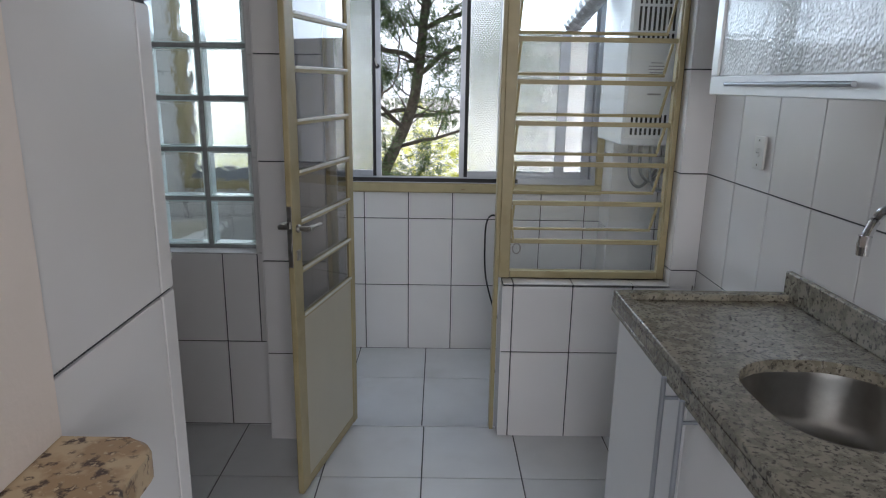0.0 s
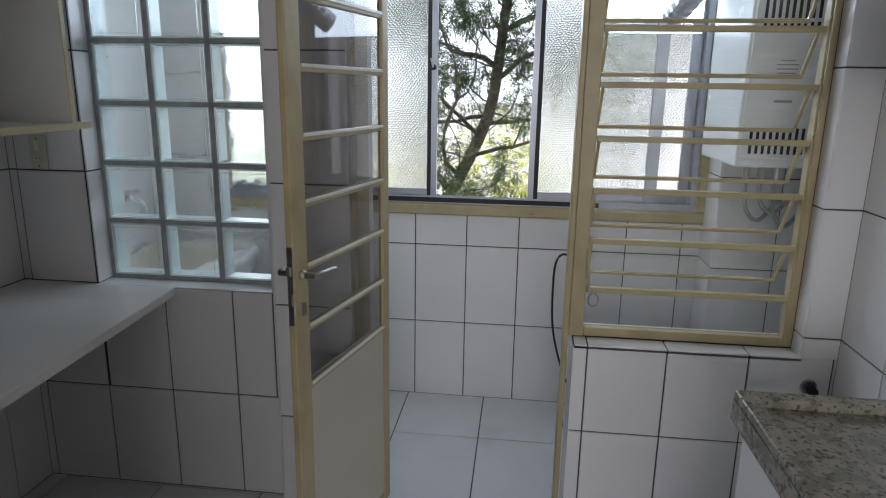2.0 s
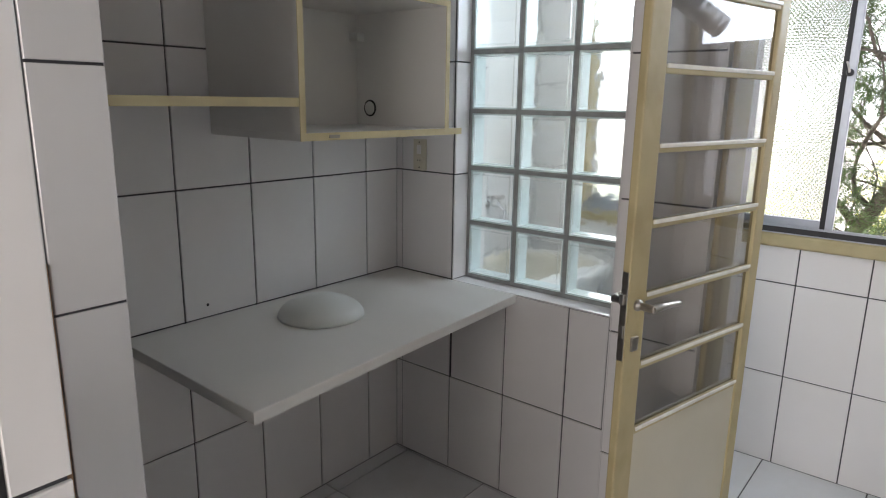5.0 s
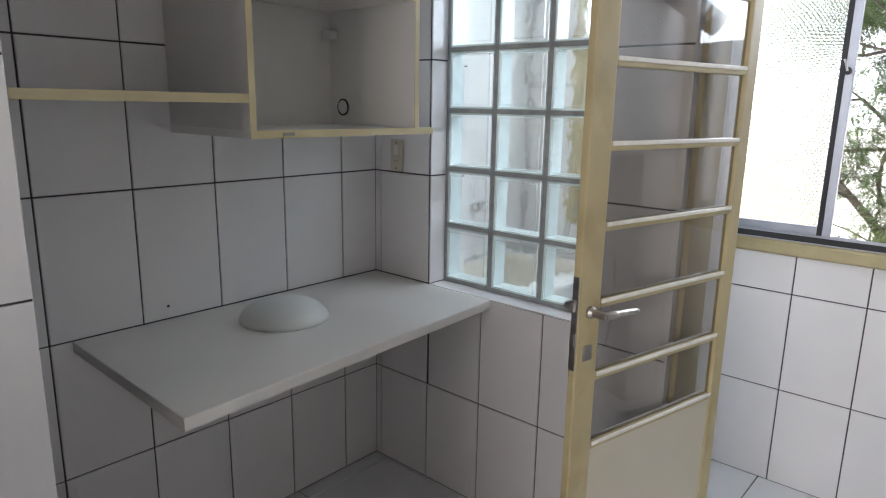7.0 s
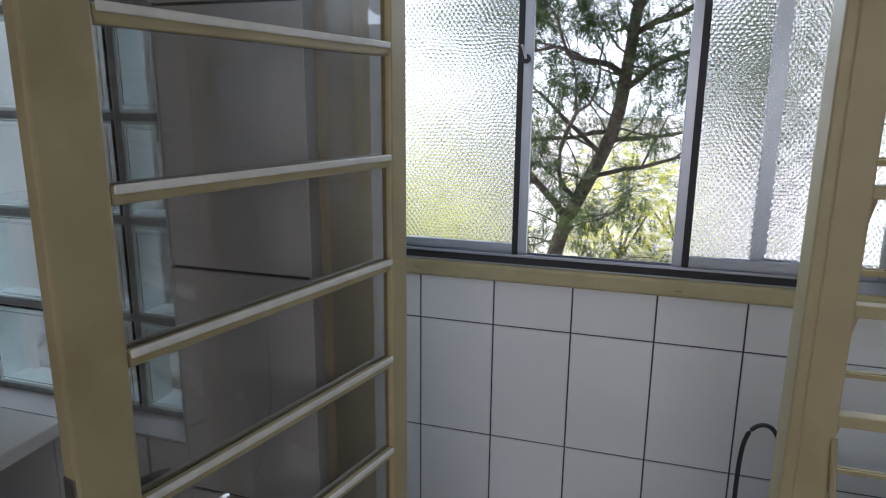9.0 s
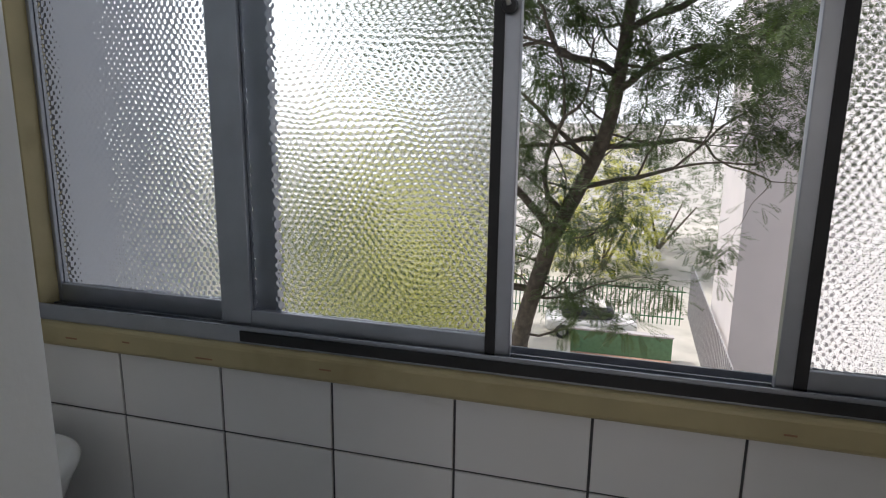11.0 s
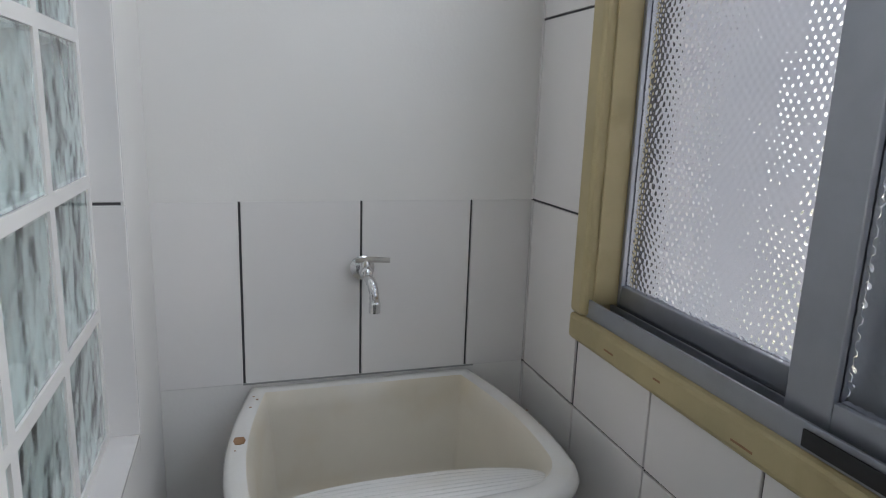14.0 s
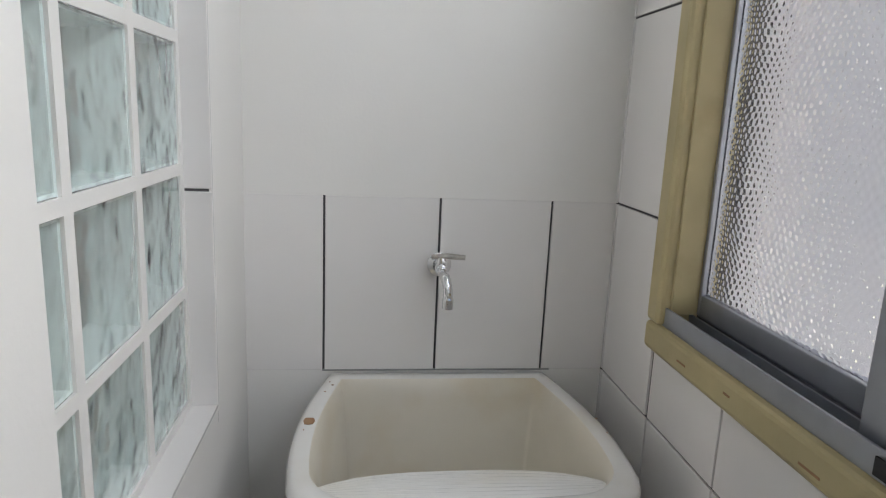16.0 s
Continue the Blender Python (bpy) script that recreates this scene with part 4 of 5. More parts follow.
ht = thing("gas_water_heater", "white enamel wall-hung gas water heater with slotted front", "water heater")
HX0, HX1, HY0, HY1, HZ0, HZ1 = 1.005, 1.32, 3.20, 3.655, 1.235, 1.95
part("case", box(HX0, HX1, HY0, HY1, HZ0, HZ1, 0.008), HEATER, ht)
part("front_cover", box(HX0 + 0.008, HX1 - 0.008, HY0 - 0.012, HY0, HZ0 + 0.03, HZ1 - 0.01, 0.006), HEATER, ht)
for z, tall in ((1.285, 0.030), (1.325, 0.050), (1.70, 0.026), (1.738, 0.10), (1.85, 0.026)):
    for k in range(11):
        x = HX0 + 0.035 + k * 0.0215
        part("air_slot", box(x, x + 0.010, HY0 - 0.0135, HY0 - 0.0125, z, z + tall), SLOT, ht)
for k, wd in enumerate((0.05, 0.07, 0.07, 0.06, 0.07)):
    part("printed_line", box(HX0 + 0.13 - wd / 2, HX0 + 0.13 + wd / 2, HY0 - 0.0133, HY0 - 0.0125, 1.60 - k * 0.014, 1.604 - k * 0.014), INK, ht)
part("printed_line", box(HX0 + 0.10, HX0 + 0.16, HY0 - 0.0133, HY0 - 0.0125, 1.462, 1.47), INK, ht)
for dx, ln in ((0.07, 0.15), (0.12, 0.12), (0.17, 0.17)):
    part("pipe_stub", rod([(HX0 + dx, HY0 + 0.08, HZ0), (HX0 + dx, HY0 + 0.08, HZ0 - 0.05)], 0.012, 10), OLD_CHROME, ht)
    part("hose", rod(arc([(HX0 + dx, HY0 + 0.08, HZ0 - 0.05), (HX0 + dx + 0.005, HY0 + 0.06, HZ0 - 0.05 - ln * 0.7), (HX0 + dx + 0.06, HY0 + 0.07, HZ0 - 0.05 - ln), (HX0 + dx + 0.16, HY0 + 0.16, HZ0 - 0.04 - ln * 0.6)], 8), 0.008, 8), GREY_HOSE, ht, "braided flexible hose")
duct = arc([(1.10, 3.42, 1.95), (1.06, 3.45, 2.02), (0.98, 3.55, 1.98), (0.86, 3.80, 1.80)], 18)
part("flue_duct", rod(duct, 0.05, 16, taper=[0.05 + 0.004 * (i % 2) for i in range(len(duct))]), DUCT, ht, "ribbed grey flue duct")

cb = rod(arc([(0.450, 2.933, 0.89), (0.42, 2.95, 0.945), (0.388, 2.955, 0.93), (0.378, 2.955, 0.85), (0.385, 2.955, 0.68), (0.42, 2.945, 0.54), (0.450, 2.933, 0.47)], 8), 0.0038, 8)
tagged(part("hanging_cable", cb, DARK_RUBBER), "black power cable hanging beside the door frame", "cable")

# ---- outside ----
GZ = -8.5
ASPHALT = mat("sunlit_concrete_paving", (0.44, 0.43, 0.39), 0.9, var=0.2, scale=0.6, stain=(0.34, 0.32, 0.28), stain_scale=0.3, stain_amount=0.5)
RED_PAVING = mat("faded_red_paving", (0.38, 0.24, 0.19), 0.9, var=0.2, scale=1.5)
FACADE = mat("white_facade_paint", (0.60, 0.60, 0.62), 0.8, var=0.04, scale=0.4, stain=(0.5, 0.5, 0.5), stain_scale=0.3, stain_amount=0.3)
FACADE_GREY = mat("grey_facade_tone", (0.42, 0.41, 0.42), 0.8, var=0.06, scale=0.4)
BARK = mat("grey_brown_bark", (0.11, 0.092, 0.072), 0.9, var=0.4, scale=14, bump=0.8, bump_scale=30)
LEAF = leaf_mat("dark_green_leaflets", (0.055, 0.085, 0.032), 0.25)
LEAF_LIGHT = leaf_mat("yellow_green_foliage", (0.34, 0.35, 0.055), 0.3)
WINDOW_DARK = mat("dark_window_glass", (0.05, 0.055, 0.06), 0.08, var=0.1)
GREEN_METAL = mat("green_painted_fence", (0.10, 0.22, 0.12), 0.6, var=0.15)
GREY_METAL = mat("grey_metal", (0.35, 0.35, 0.36), 0.5, 0.4, var=0.1)
CAR_PAINT = mat("white_car_paint", (0.75, 0.75, 0.76), 0.2, var=0.01, coat=0.8)

bm = bmesh.new()
vs = [bm.verts.new(p) for p in ((-2500, -2500, GZ), (2500, -2500, GZ), (2500, 2500, GZ), (-2500, 2500, GZ))]
bm.faces.new(vs)
tagged(part("ground", bm, ASPHALT), "sunlit pale concrete yard and street far below", "ground", kind="structure")
bm = box(-1.8, 2.2, 12, 29.0, GZ, GZ + 0.06)
tagged(part("pavement", bm, RED_PAVING), "faded red paved terrace beside the building", "pavement", kind="structure")


def leaf_cluster(bm, p, r, n, size, rng, droop=0.3, pairs=7):
    """Sprays of narrow leaflets in pairs along drooping stalks."""
    for _ in range(n):
        d = Vector((rng.gauss(0, 1), rng.gauss(0, 1), rng.gauss(0, 0.6) - droop)).normalized()
        c = Vector(p) + d * r * rng.uniform(0.0, 0.6)
        gap = size * rng.uniform(0.42, 0.6)
        for k in range(pairs):
            d = (d + Vector((0, 0, -0.05 - 0.10 * droop))).normalized()
            side = d.cross(Vector((0, 0, 1)))
            side = side.normalized() if side.length > 0.05 else Vector((1, 0, 0))
            c = c + d * gap
            ln = size * (0.55 + 0.9 * math.sin(math.pi * (k + 0.6) / (pairs + 0.4)))
            for s in (-1, 1):
                t = (side * s + d * 0.55 + Vector((0, 0, rng.uniform(-0.35, 0.05)))).normalized() * ln
                w = d * size * 0.17
                bm.faces.new([bm.verts.new(q) for q in (c, c + t * 0.5 + w, c + t, c + t * 0.5 - w)])


def grow(bm_wood, tips, p, d, length, radius, depth, rng):
    pts, rad = [Vector(p)], [radius]
    cur, dirn = Vector(p), Vector(d).normalized()
    n = 5
    for i in range(n):
        dirn = (dirn + Vector((rng.gauss(0, 0.24), rng.gauss(0, 0.24), rng.gauss(0, 0.2) + 0.05))).normalized()
        cur = cur + dirn * length / n
        pts.append(cur.copy())
        rad.append(radius * (1 - 0.4 * (i + 1) / n))
    rod(pts, radius, 7 if depth > 2 else 4, bm_wood, True, rad)
    if depth <= 2:
        tips.extend(pts[1:] if depth == 0 else pts[2:5])
    if depth == 0:
        return
    for k in range(rng.choice((2, 3, 3))):
        side = Vector((rng.gauss(0, 1), rng.gauss(0, 1), rng.gauss(0, 0.5))).normalized()
        nd = (dirn + side * 0.8).normalized()
        grow(bm_wood, tips, pts[-1] if k < 2 else pts[rng.choice((2, 3))], nd, length * rng.uniform(0.55, 0.78), rad[-1] * 0.72, depth - 1, rng)


def tree(name, label, limbs, leaf_size, seed, leaf_mat, sprays, spread, droop=0.3, pairs=7):
    rng = random.Random(seed)
    t = thing(name, label, "tree")
    wood, tips = bmesh.new(), []
    for trunk_pts, radii, shoots in limbs:
        rod(arc(trunk_pts, 5), radii[0], 9, wood, True, [radii[0] + (radii[1] - radii[0]) * i / (5 * (len(trunk_pts) - 1)) for i in range(5 * (len(trunk_pts) - 1) + 1)])
        for p, d, ln, r, depth in shoots:
            grow(wood, tips, p, d, ln, r, depth, rng)
    part("trunk", wood, BARK, t, "rough grey-brown trunk and limbs", True)
    crown = bmesh.new()
    for p in tips:
        leaf_cluster(crown, p, spread, sprays, leaf_size, rng, droop, pairs)
    part("crown", crown, leaf_mat, t, "feathery dark green leaf sprays")
    return t


trunk_line = [(-1.0, 10.6, GZ), (-1.32, 10.7, -5), (-1.22, 10.7, -1.9), (-0.93, 10.7, -0.5), (-0.73, 10.7, 0.07), (-0.28, 10.7, 1.1), (-0.13, 10.7, 2.02), (-0.06, 10.7, 2.7), (0.2, 10.8, 4.5), (0.3, 10.8, 5.6)]
twig_rng = random.Random(21)
twigs = []
for k in range(44):
    u = 2.6 + 5.9 * k / 43
    i = int(u)
    q = Vector(trunk_line[i]).lerp(Vector(trunk_line[i + 1]), u - i)
    side = -1 if k % 2 else 1
    twigs.append((q, (side * twig_rng.uniform(0.3, 1), twig_rng.uniform(-0.9, 0.9), twig_rng.uniform(-0.3, 1.0)), twig_rng.uniform(0.5, 1.0), 0.016, 2))
limbs = []
for q, d, ln, r, depth in (((-0.80, 10.7, -0.1), (-0.55, 0.2, 0.8), 1.5, 0.06, 3), ((-0.55, 10.7, 0.5), (0.8, -0.4, 0.4), 1.2, 0.035, 4), ((-0.33, 10.7, 1.0), (0.95, -0.1, 0.12), 1.4, 0.035, 4),
                           ((-0.28, 10.7, 1.1), (-1.0, 0.1, 0.02), 1.3, 0.035, 3), ((-0.2, 10.7, 1.6), (0.75, -0.3, 0.6), 1.3, 0.045, 4), ((-0.16, 10.7, 1.8), (-0.8, -0.3, 0.5), 1.4, 0.045, 4),
                           ((-0.1, 10.7, 2.3), (0.9, -0.4, 0.35), 1.5, 0.045, 4), ((-0.06, 10.7, 2.7), (-0.7, -0.4, 0.5), 1.5, 0.045, 4), ((0.05, 10.7, 3.4), (0.8, -0.5, 0.3), 1.6, 0.045, 4),
                           ((0.1, 10.7, 3.8), (-0.8, -0.4, 0.3), 1.5, 0.045, 4), ((0.3, 10.8, 5.6), (0.2, -0.2, 1), 1.2, 0.05, 3), ((-1.0, 10.7, -0.9), (0.9, -0.3, 0.05), 0.9, 0.02, 2), ((-1.1, 10.7, -1.4), (0.9, -0.2, 0.0), 0.9, 0.018, 2),
                           ((-1.0, 10.7, -0.8), (-0.9, -0.2, 0.5), 1.5, 0.05, 4), ((-0.7, 10.7, 0.2), (-0.9, -0.5, 0.3), 1.4, 0.04, 4), ((-0.4, 10.7, 0.8), (-0.5, -0.8, 0.4), 1.2, 0.035, 3)):
    limbs.append((q, d, ln, r, depth))
tree("tree", "tall tree with feathery leaves close to the window", [(trunk_line, (0.135, 0.05), limbs + twigs)], 0.05, 11, LEAF, 3, 0.38, 0.1, 8)
tree("tree", "tall tree with dark drooping sprays beside the building", [
    ([(5.6, 11.8, GZ), (5.4, 11.6, -2.0), (4.9, 11.2, 3.0), (3.7, 10.6, 4.4)], (0.2, 0.08),
     [((3.7, 10.6, 4.4), (-1.0, -0.3, -0.4), 1.6, 0.05, 3), ((4.3, 10.9, 3.7), (-0.9, -0.6, -0.35), 1.7, 0.05, 3), ((3.7, 10.6, 4.4), (-0.8, -0.9, 0.0), 1.6, 0.05, 3), ((4.9, 11.2, 2.6), (-1.0, -0.5, -0.3), 1.6, 0.045, 3), ((5.2, 11.4, 0.6), (-1.0, -0.5, -0.1), 1.5, 0.04, 3)]),
], 0.085, 5, LEAF, 2, 0.32, 0.8, 10)


def bush(name, label, centre, r, h, seed, material, n):
    rng = random.Random(seed)
    t = thing(name, label, "bush")
    bm = bmesh.new()
    wood = bmesh.new()
    cx, cy, cz = centre
    for k in range(4):
        a = rng.uniform(0, 6.28)
        rod([(cx, cy, cz), (cx + 0.5 * r * math.cos(a), cy + 0.5 * r * math.sin(a), cz + h * 0.35)], 0.06, 5, wood, True, [0.12, 0.05])
    for k in range(n):
        a, u, v = rng.uniform(0, 6.28), rng.random() ** 0.5, rng.random()
        p = (cx + r * u * math.cos(a), cy + r * u * math.sin(a), cz + h * (0.06 + 0.94 * v * (1.1 - 0.5 * u)))
        leaf_cluster(bm, p, 0.5, 6, 0.17, rng, 0.0, 5)
    part("stem", wood, BARK, t)
    part("foliage", bm, material, t)
    return t


for k, (x, y, r, h, m, n) in enumerate(((-7.5, 29, 3.2, 8.0, LEAF_LIGHT, 300), (-1.2, 44, 3.6, 9.2, LEAF_LIGHT, 420), (-11.5, 22, 3.2, 9.8, LEAF, 300), (2.5, 52, 5.0, 9.0, LEAF, 300), (-6.2, 20, 2.7, 9.6, LEAF_LIGHT, 380), (-17, 36, 5, 9.5, LEAF, 240))):
    bush("shrub", "sunlit yellow-green leafy tree beyond the yard" if m is LEAF_LIGHT else "green leafy tree far beyond the yard", (x, y, GZ), r, h, 40 + k, m, n)

# apartment block whose side runs away to the right of the window
apt = thing("apartment_building", "white apartment block with small windows and air conditioners", "building")
AX, A0, A1, AZ1 = 5.2, 13.0, 40.0, 7.5
part("wall", box(AX, AX + 10, A0, A1, GZ, AZ1), FACADE, apt)
# tower front lies in shade, and that shade is put into its grey
part("pier", box(AX - 1.6, AX, 25.0, 30.0, GZ, AZ1), FACADE_GREY, apt, "projecting stair tower, shade put into its grey colour")
part("pier", box(AX - 0.5, AX, 33.5, 37.0, GZ, AZ1), FACADE, apt)
part("roof", box(AX - 0.25, AX + 10.2, A0 - 0.2, A1 + 0.2, AZ1, AZ1 + 0.3), FACADE_GREY, apt)
for f in range(5):
    z = GZ + 1.2 + 2.9 * f
    for y in (14.6, 16.4, 18.6, 20.4, 22.4, 24.0, 31.2, 32.6):
        big = y in (14.6, 18.6, 22.4, 31.2)
        w, h = (1.25, 1.2) if big else (0.6, 0.7)
        wdw = part("window", box(AX - 0.05, AX - 0.002, y - w / 2, y + w / 2, z + (0 if big else 0.4), z + (h if big else 0.4 + h), 0.01), FACADE, apt)
        zz = z if big else z + 0.4
        part("pane", box(AX - 0.056, AX - 0.051, y - w / 2 + 0.07, y + w / 2 - 0.07, zz + 0.07, zz + h - 0.07), WINDOW_DARK, wdw)
        if big and (f + int(y)) % 2 == 0:
            ac = part("air_conditioner", box(AX - 0.38, AX - 0.058, y - 0.32, y + 0.32, zz - 0.62, zz - 0.12, 0.02), FACADE, apt, "boxed air conditioner")
            part("grille", box(AX - 0.387, AX - 0.381, y - 0.26, y + 0.26, zz - 0.57, zz - 0.17), WINDOW_DARK, ac)
apt2 = thing("apartment_building", "pale far apartment block behind the trees", "building")
part("wall", box(9, 22, 52, 66, GZ, 6), FACADE, apt2)
part("roof", box(8.7, 22.3, 51.7, 66.3, 6, 6.3), FACADE_GREY, apt2)
for f in range(4):
    for x in (10.5, 13, 15.5, 18, 20.5):
        wdw = part("window", box(x - 0.7, x + 0.7, 51.94, 51.998, GZ + 1.2 + 3 * f, GZ + 2.6 + 3 * f), FACADE_GREY, apt2)
        part("pane", box(x - 0.6, x + 0.6, 51.93, 51.938, GZ + 1.3 + 3 * f, GZ + 2.5 + 3 * f), WINDOW_DARK, wdw)

fen = thing("fence", "green metal picket fence across the yard", "fence")
for k in range(60):
    x = -9 + k * 0.2
    part("picket", box(x, x + 0.05, 34.0, 34.03, GZ, GZ + 1.9), GREEN_METAL, fen)
part("rail", box(-9, 3, 34.035, 34.07, GZ + 0.3, GZ + 0.36), GREEN_METAL, fen)
part("rail", box(-9, 3, 34.035, 34.07, GZ + 1.6, GZ + 1.66), GREEN_METAL, fen)
low = thing("low_wall", "low dark green painted wall closing the terrace", "wall", kind="structure")
part("wall", box(-1.8, 2.2, 29.0, 29.25, GZ, GZ + 1.0), GREEN_METAL, low)
part("coping", box(-1.85, 2.25, 28.95, 29.3, GZ + 1.0, GZ + 1.08, 0.02), FACADE_GREY, low)
fen2 = thing("fence", "tall grey metal railing beside the paved path", "fence")
for k in range(40):
    y = 22.0 + k * 0.35
    part("picket", box(3.3, 3.34, y, y + 0.04, GZ, GZ + 2.6), GREY_METAL, fen2)
for z in (0.3, 1.4, 2.5):
    part("rail", box(3.345, 3.39, 22.0, 35.7, GZ + z, GZ + z + 0.06), GREY_METAL, fen2)


def car(label, x, y, rz, paint):
    c = thing("car", label, "car", "parked cars", at=(x, y, GZ))
    c.rotation_euler = (0, 0, radians(rz))
    bm = box(-2.0, 2.0, -0.82, 0.82, 0.28, 0.85, 0.18, None, 3)
    part("body", bm, paint, c, "", True)
    bm = box(-1.3, 1.0, -0.72, 0.72, 0.80, 1.42, 0.25, None, 3)
    part("cabin", bm, WINDOW_DARK, c, "dark glazed cabin", True)
    part("roof", box(-0.95, 0.65, -0.62, 0.62, 1.40, 1.45, 0.02), paint, c)
    for wx in (-1.25, 1.25):
        for wy in (-0.8, 0.8):
            w = part("wheel", lathe([(0.31, -0.09), (0.31, 0.09)], (wx, wy, 0.31), "y", 18), DARK_RUBBER, c)
            part("rim", lathe([(0.18, -0.1), (0.18, 0.1)], (wx, wy, 0.31), "y", 12), GREY_METAL, w)
    return c


car("white parked car in the sunlit yard", -1.2, 31.6, 8, CAR_PAINT)
car("grey parked car beside the building", 4.2, 21.0, 92, mat("grey_car_paint", (0.3, 0.31, 0.33), 0.25, 0.3, var=0.01, coat=0.8))

# pale wall whose bluish shade is mixed into the render's colour
wing = thing("apartment_building", "stair tower of the same block, blue-grey shade in its colour", "building")
part("wall", box(-8.0, -2.85, 5.1, 6.7, GZ, 5.6), mat("shade_toned_render", (0.56, 0.58, 0.62), 0.9, var=0.08, scale=0.8), wing)
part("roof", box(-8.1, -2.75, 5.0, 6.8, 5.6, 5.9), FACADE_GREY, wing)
# unseen block added above the flat to keep sun off wing and tree
tagged(part("unseen_shade_block", box(-8.0, 8.0, -6.0, 4.02, 2.85, 9.5), FACADE), "unseen white block over the flat, added to cast shade outside", "building", kind="structure")

# white hazy sky low over the far land
HAZE = bpy.data.materials.new("white_hazy_sky")
HAZE.use_nodes = True
hb = HAZE.node_tree.nodes["Principled BSDF"]
hb.inputs["Base Color"].default_value = (0.0, 0.0, 0.0, 1)
hb.inputs["Roughness"].default_value = 1.0
hb.inputs["Emission Color"].default_value = (0.97, 0.99, 1.0, 1)
hb.inputs["Emission Strength"].default_value = 1.3
bm = bmesh.new()
bm.faces.new([bm.verts.new(p) for p in ((-1600, 500, GZ - 1), (1600, 500, GZ - 1), (1600, 560, 520), (-1600, 560, 520))])
tagged(part("backdrop", bm, HAZE), "white hazy sky above the far land", "sky", kind="structure")

# ---- tiles, last ----
lay_tiles(floor, (-1.525, XR, -0.6, YG), (), 0.12, 2.829, facing_up(-0.006), 0.394, 0.394, 0.005, FLOOR_TILE, "floor_tile")
lay_tiles(floor2, (XL, XE, 2.93, YW), (), 0.108, 3.452, facing_up(ZL - 0.006), 0.394, 0.522, 0.005, FLOOR_TILE, "floor_tile")
lay_tiles(wall_left, (1.455, YG, 0, 2.0), (), 2.671, 0.395, facing_east(XL - 0.005))
lay_tiles(wall_left, (YB, YW, 0.742, 1.142), (), 3.208, 0.342, facing_east(XL - 0.005))
wall("wall_west_lower", "plain white plaster below the tub's tiles", ((YB, YW, ZL, 0.742), ()), "x", XL - 0.005, XL - 0.002, PAINT)
paint_west = wall("wall_west_upper", "smooth white paint above the tub's tiles", ((YB, YW + 0.004, 1.142, ZC), ()), "x", XL - 0.005, XL - 0.0005, PAINT)
lay_tiles(wall_glass, (XL, PX, 0, 2.2), (GB,), -0.99, 0.395, facing_south(YG + 0.005))
lay_tiles(wall_pier, (PX, DOOR_X0, 0, 2.2), (), PX, 0.395, facing_south(YP + 0.005), 0.36)
lay_tiles(wall_pier, (-YG, -YP, 0, 2.2), (), -YG, 0.395, lambda u, v: pose(PX, -u, v, 0, 0, -90), 0.3)
lay_tiles(wall_half, (DOOR_X1, XR, 0, BSILL), (), 0.487, 0.395, facing_south(YD + 0.005), 0.248)
lay_tiles(wall_half, (BX1, XR, BSILL, 2.2), (), BX1 - 0.2, 0.365, facing_south(YD + 0.005), 0.4)
lay_tiles(wall_half, (-FY + 0.02, -YD, BSILL, 2.1), (), -FY + 0.02, 0.365, lambda u, v: pose(BX1, -u, v, 0, 0, -90), 0.3)
lay_tiles(wall_right, (-YD, 0.2, 0, 2.2), (), -2.265 - 0.25 * 2, 0.365, lambda u, v: pose(XR + 0.005, -u, v, 0, 0, -90), 0.25)
lay_tiles(wall_window, (XL - 0.003, 1.10, ZL, 2.3), ((WIN[0] - 0.002, WIN[1] + 0.045, WIN[2] - 0.05, WIN[3] + 0.05),), 0.0, 0.342, facing_south(YW + 0.005))
lay_tiles(wall_pillar, (1.10, XE, ZL, 2.3), (), 1.10, 0.342, facing_south(3.655))
lay_tiles(wall_pillar, (-YW, -3.655, ZL, 2.3), (), -YW, 0.342, lambda u, v: pose(1.10, -u, v, 0, 0, -90))
lay_tiles(wall_jamb, (0.797, 1.114, 0, 2.3), (), 1.072, 0.395, facing_east(-0.227), 0.4)
lay_tiles(wall_stub, (1.338, 1.455, 0, 2.3), (), 1.335, 0.31, facing_east(-0.877), 0.4)
tagged(part("wood_strip", box(-0.885, -0.868, 1.285, 1.335, 0.0, 1.2, 0.003), WOOD), "bare worn wooden strip beside the tiles", "strip", kind="structure")
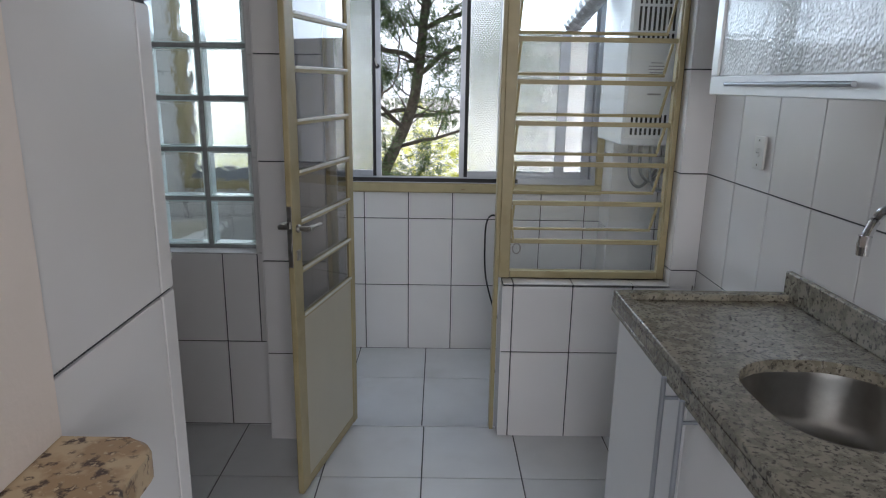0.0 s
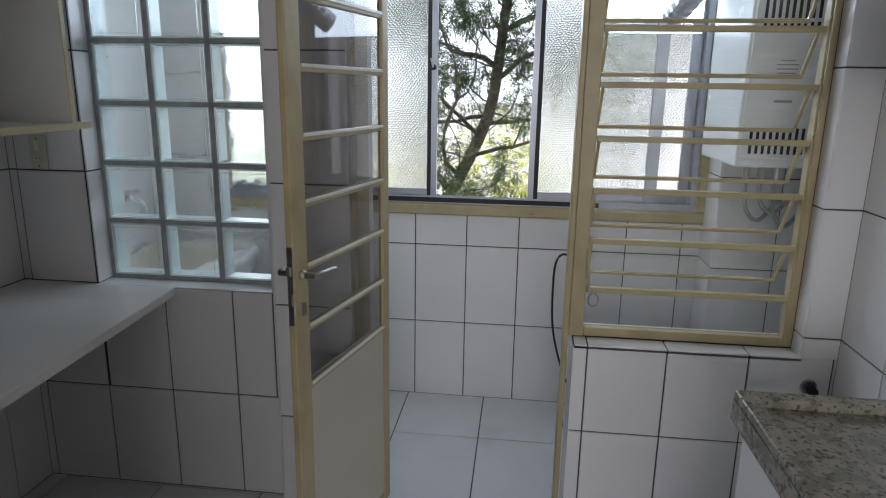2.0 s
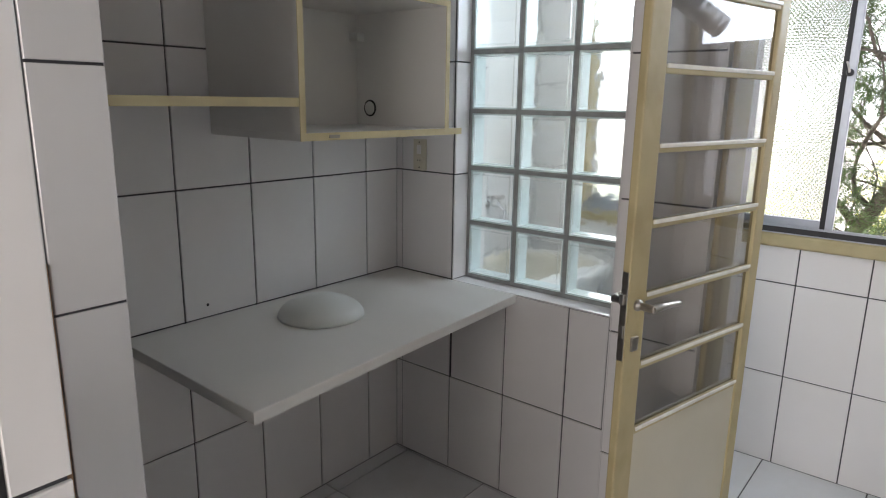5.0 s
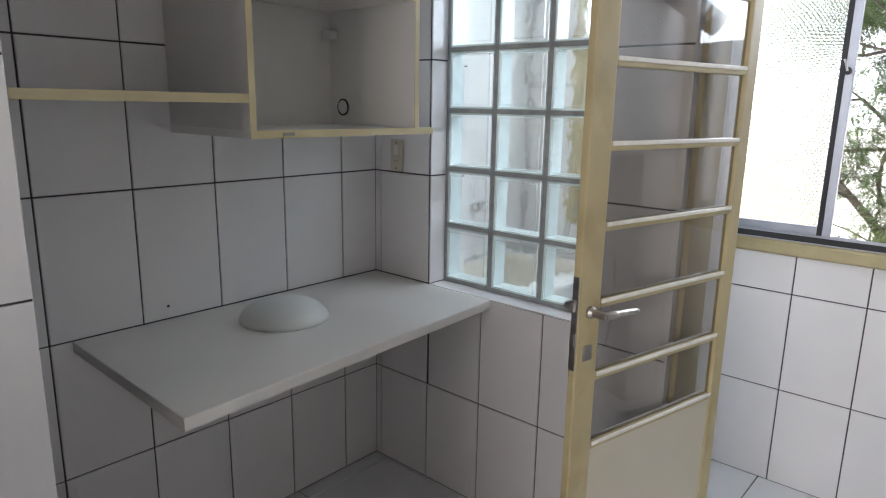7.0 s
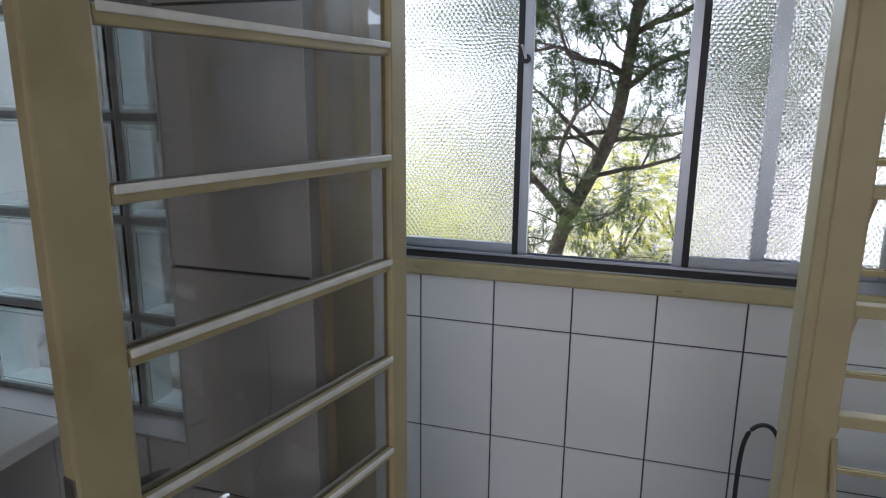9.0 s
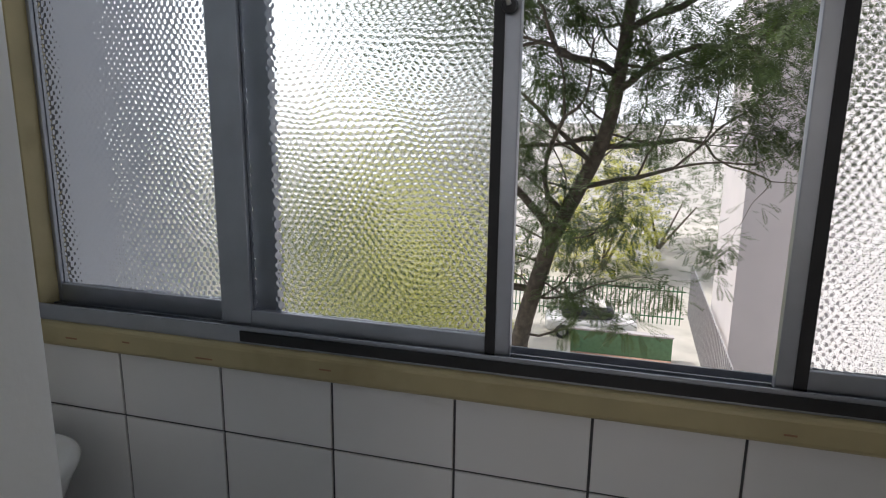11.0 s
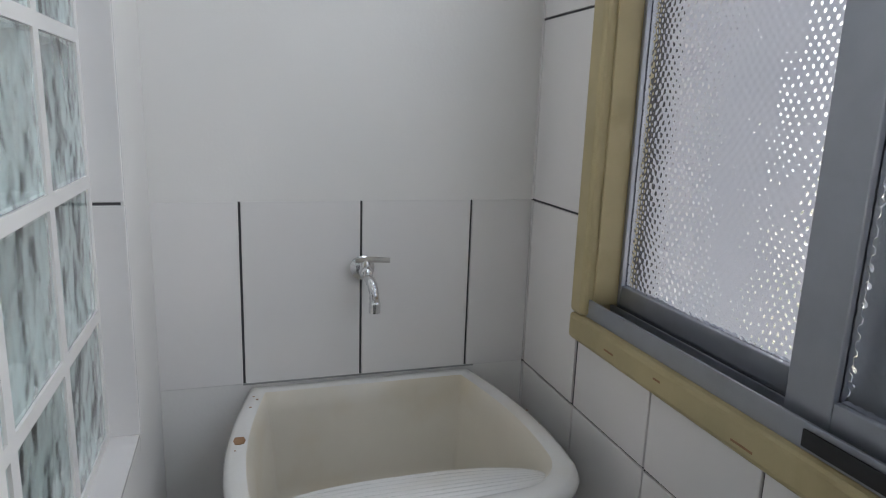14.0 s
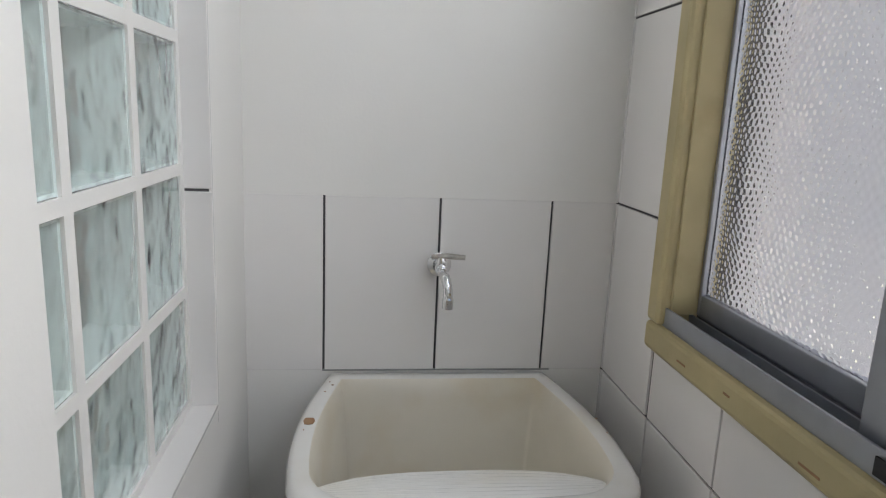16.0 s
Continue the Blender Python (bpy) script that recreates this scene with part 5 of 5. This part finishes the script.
# reveals of the glass-block opening
rev = tagged(part("trim_glass_block", box(GB[0], GB[1], YG + 0.0, 2.917, GB[2], GB[2] + 0.004), TILE), "white tiled lower reveal of the glass-block window", "reveal", kind="structure")
rev2 = tagged(part("trim_glass_block_back", box(GB[0], GB[1], 2.989, YB + 0.006, GB[2], GB[2] + 0.006), TILE), "white tiled ledge behind the glass blocks", "ledge", kind="structure")

rev3 = tagged(part("reveal_laundry", box(GB[0] - 0.004, GB[0] - 0.001, 2.989, YB + 0.006, GB[2] - 0.03, GB[3]), GROUT), "white tiled side reveal of the glass-block window", "reveal", kind="structure")
lay_tiles(rev3, (2.990, YB + 0.008, GB[2] + 0.006, GB[3]), (), 2.99, 0.342 + 0.44, facing_east(GB[0] - 0.001), 0.3)
rev4 = tagged(part("reveal_kitchen", box(GB[0] - 0.004, GB[0] - 0.001, YG, 2.917, GB[2], GB[3]), GROUT), "white tiled side reveal of the glass-block window", "reveal", kind="structure")
lay_tiles(rev4, (YG, 2.917, GB[2] + 0.004, GB[3]), (), YG, 0.395, facing_east(GB[0] - 0.001), 0.3)
tagged(part("reveal_pier", box(GB[1] + 0.0, PX, YG + 0.0, YG + 0.004, GB[2], GB[3]), PALE_GROUT), "pale mortar strip beside the pier", "reveal", kind="structure")

tagged(part("reveal_laundry_side", box(-0.65, GB[1], 2.996, YB + 0.006, GB[2] + 0.006, GB[3]), PAINT), "white plastered side of the glass-block window", "reveal", kind="structure")

tagged(part("reveal_door_left", box(DOOR_X0, DOOR_X0 + 0.004, YP + 0.001, YB, ZL, HEAD), PAINT), "white side of the pier in the doorway", "reveal", kind="structure")
tagged(part("reveal_door_right", box(DOOR_X1 - 0.003, DOOR_X1, YD + 0.001, YH, ZL, BSILL - 0.013), TILE), "white tiled end of the half wall", "reveal", kind="structure")
tagged(part("reveal_louvre", box(BX1 - 0.004, BX1, FY + 0.021, YH, BSILL + 0.016, HEAD), PAINT), "white reveal behind the louvre window", "reveal", kind="structure")
tagged(part("trim_grout_line", box(XL - 0.002, XL + 0.0012, 3.205, 3.735, 0.740, 0.744), DARK_MORTAR), "dark mortar line along the tiles above the tub", "joint", kind="structure")
tagged(part("drill_hole", lathe([(0.0045, 0.0), (0.0035, 0.0015)], (XL + 0.0002, 1.988, 0.835), "x", 10), SLOT), "small dark plugged drill hole in a wall tile", "hole")
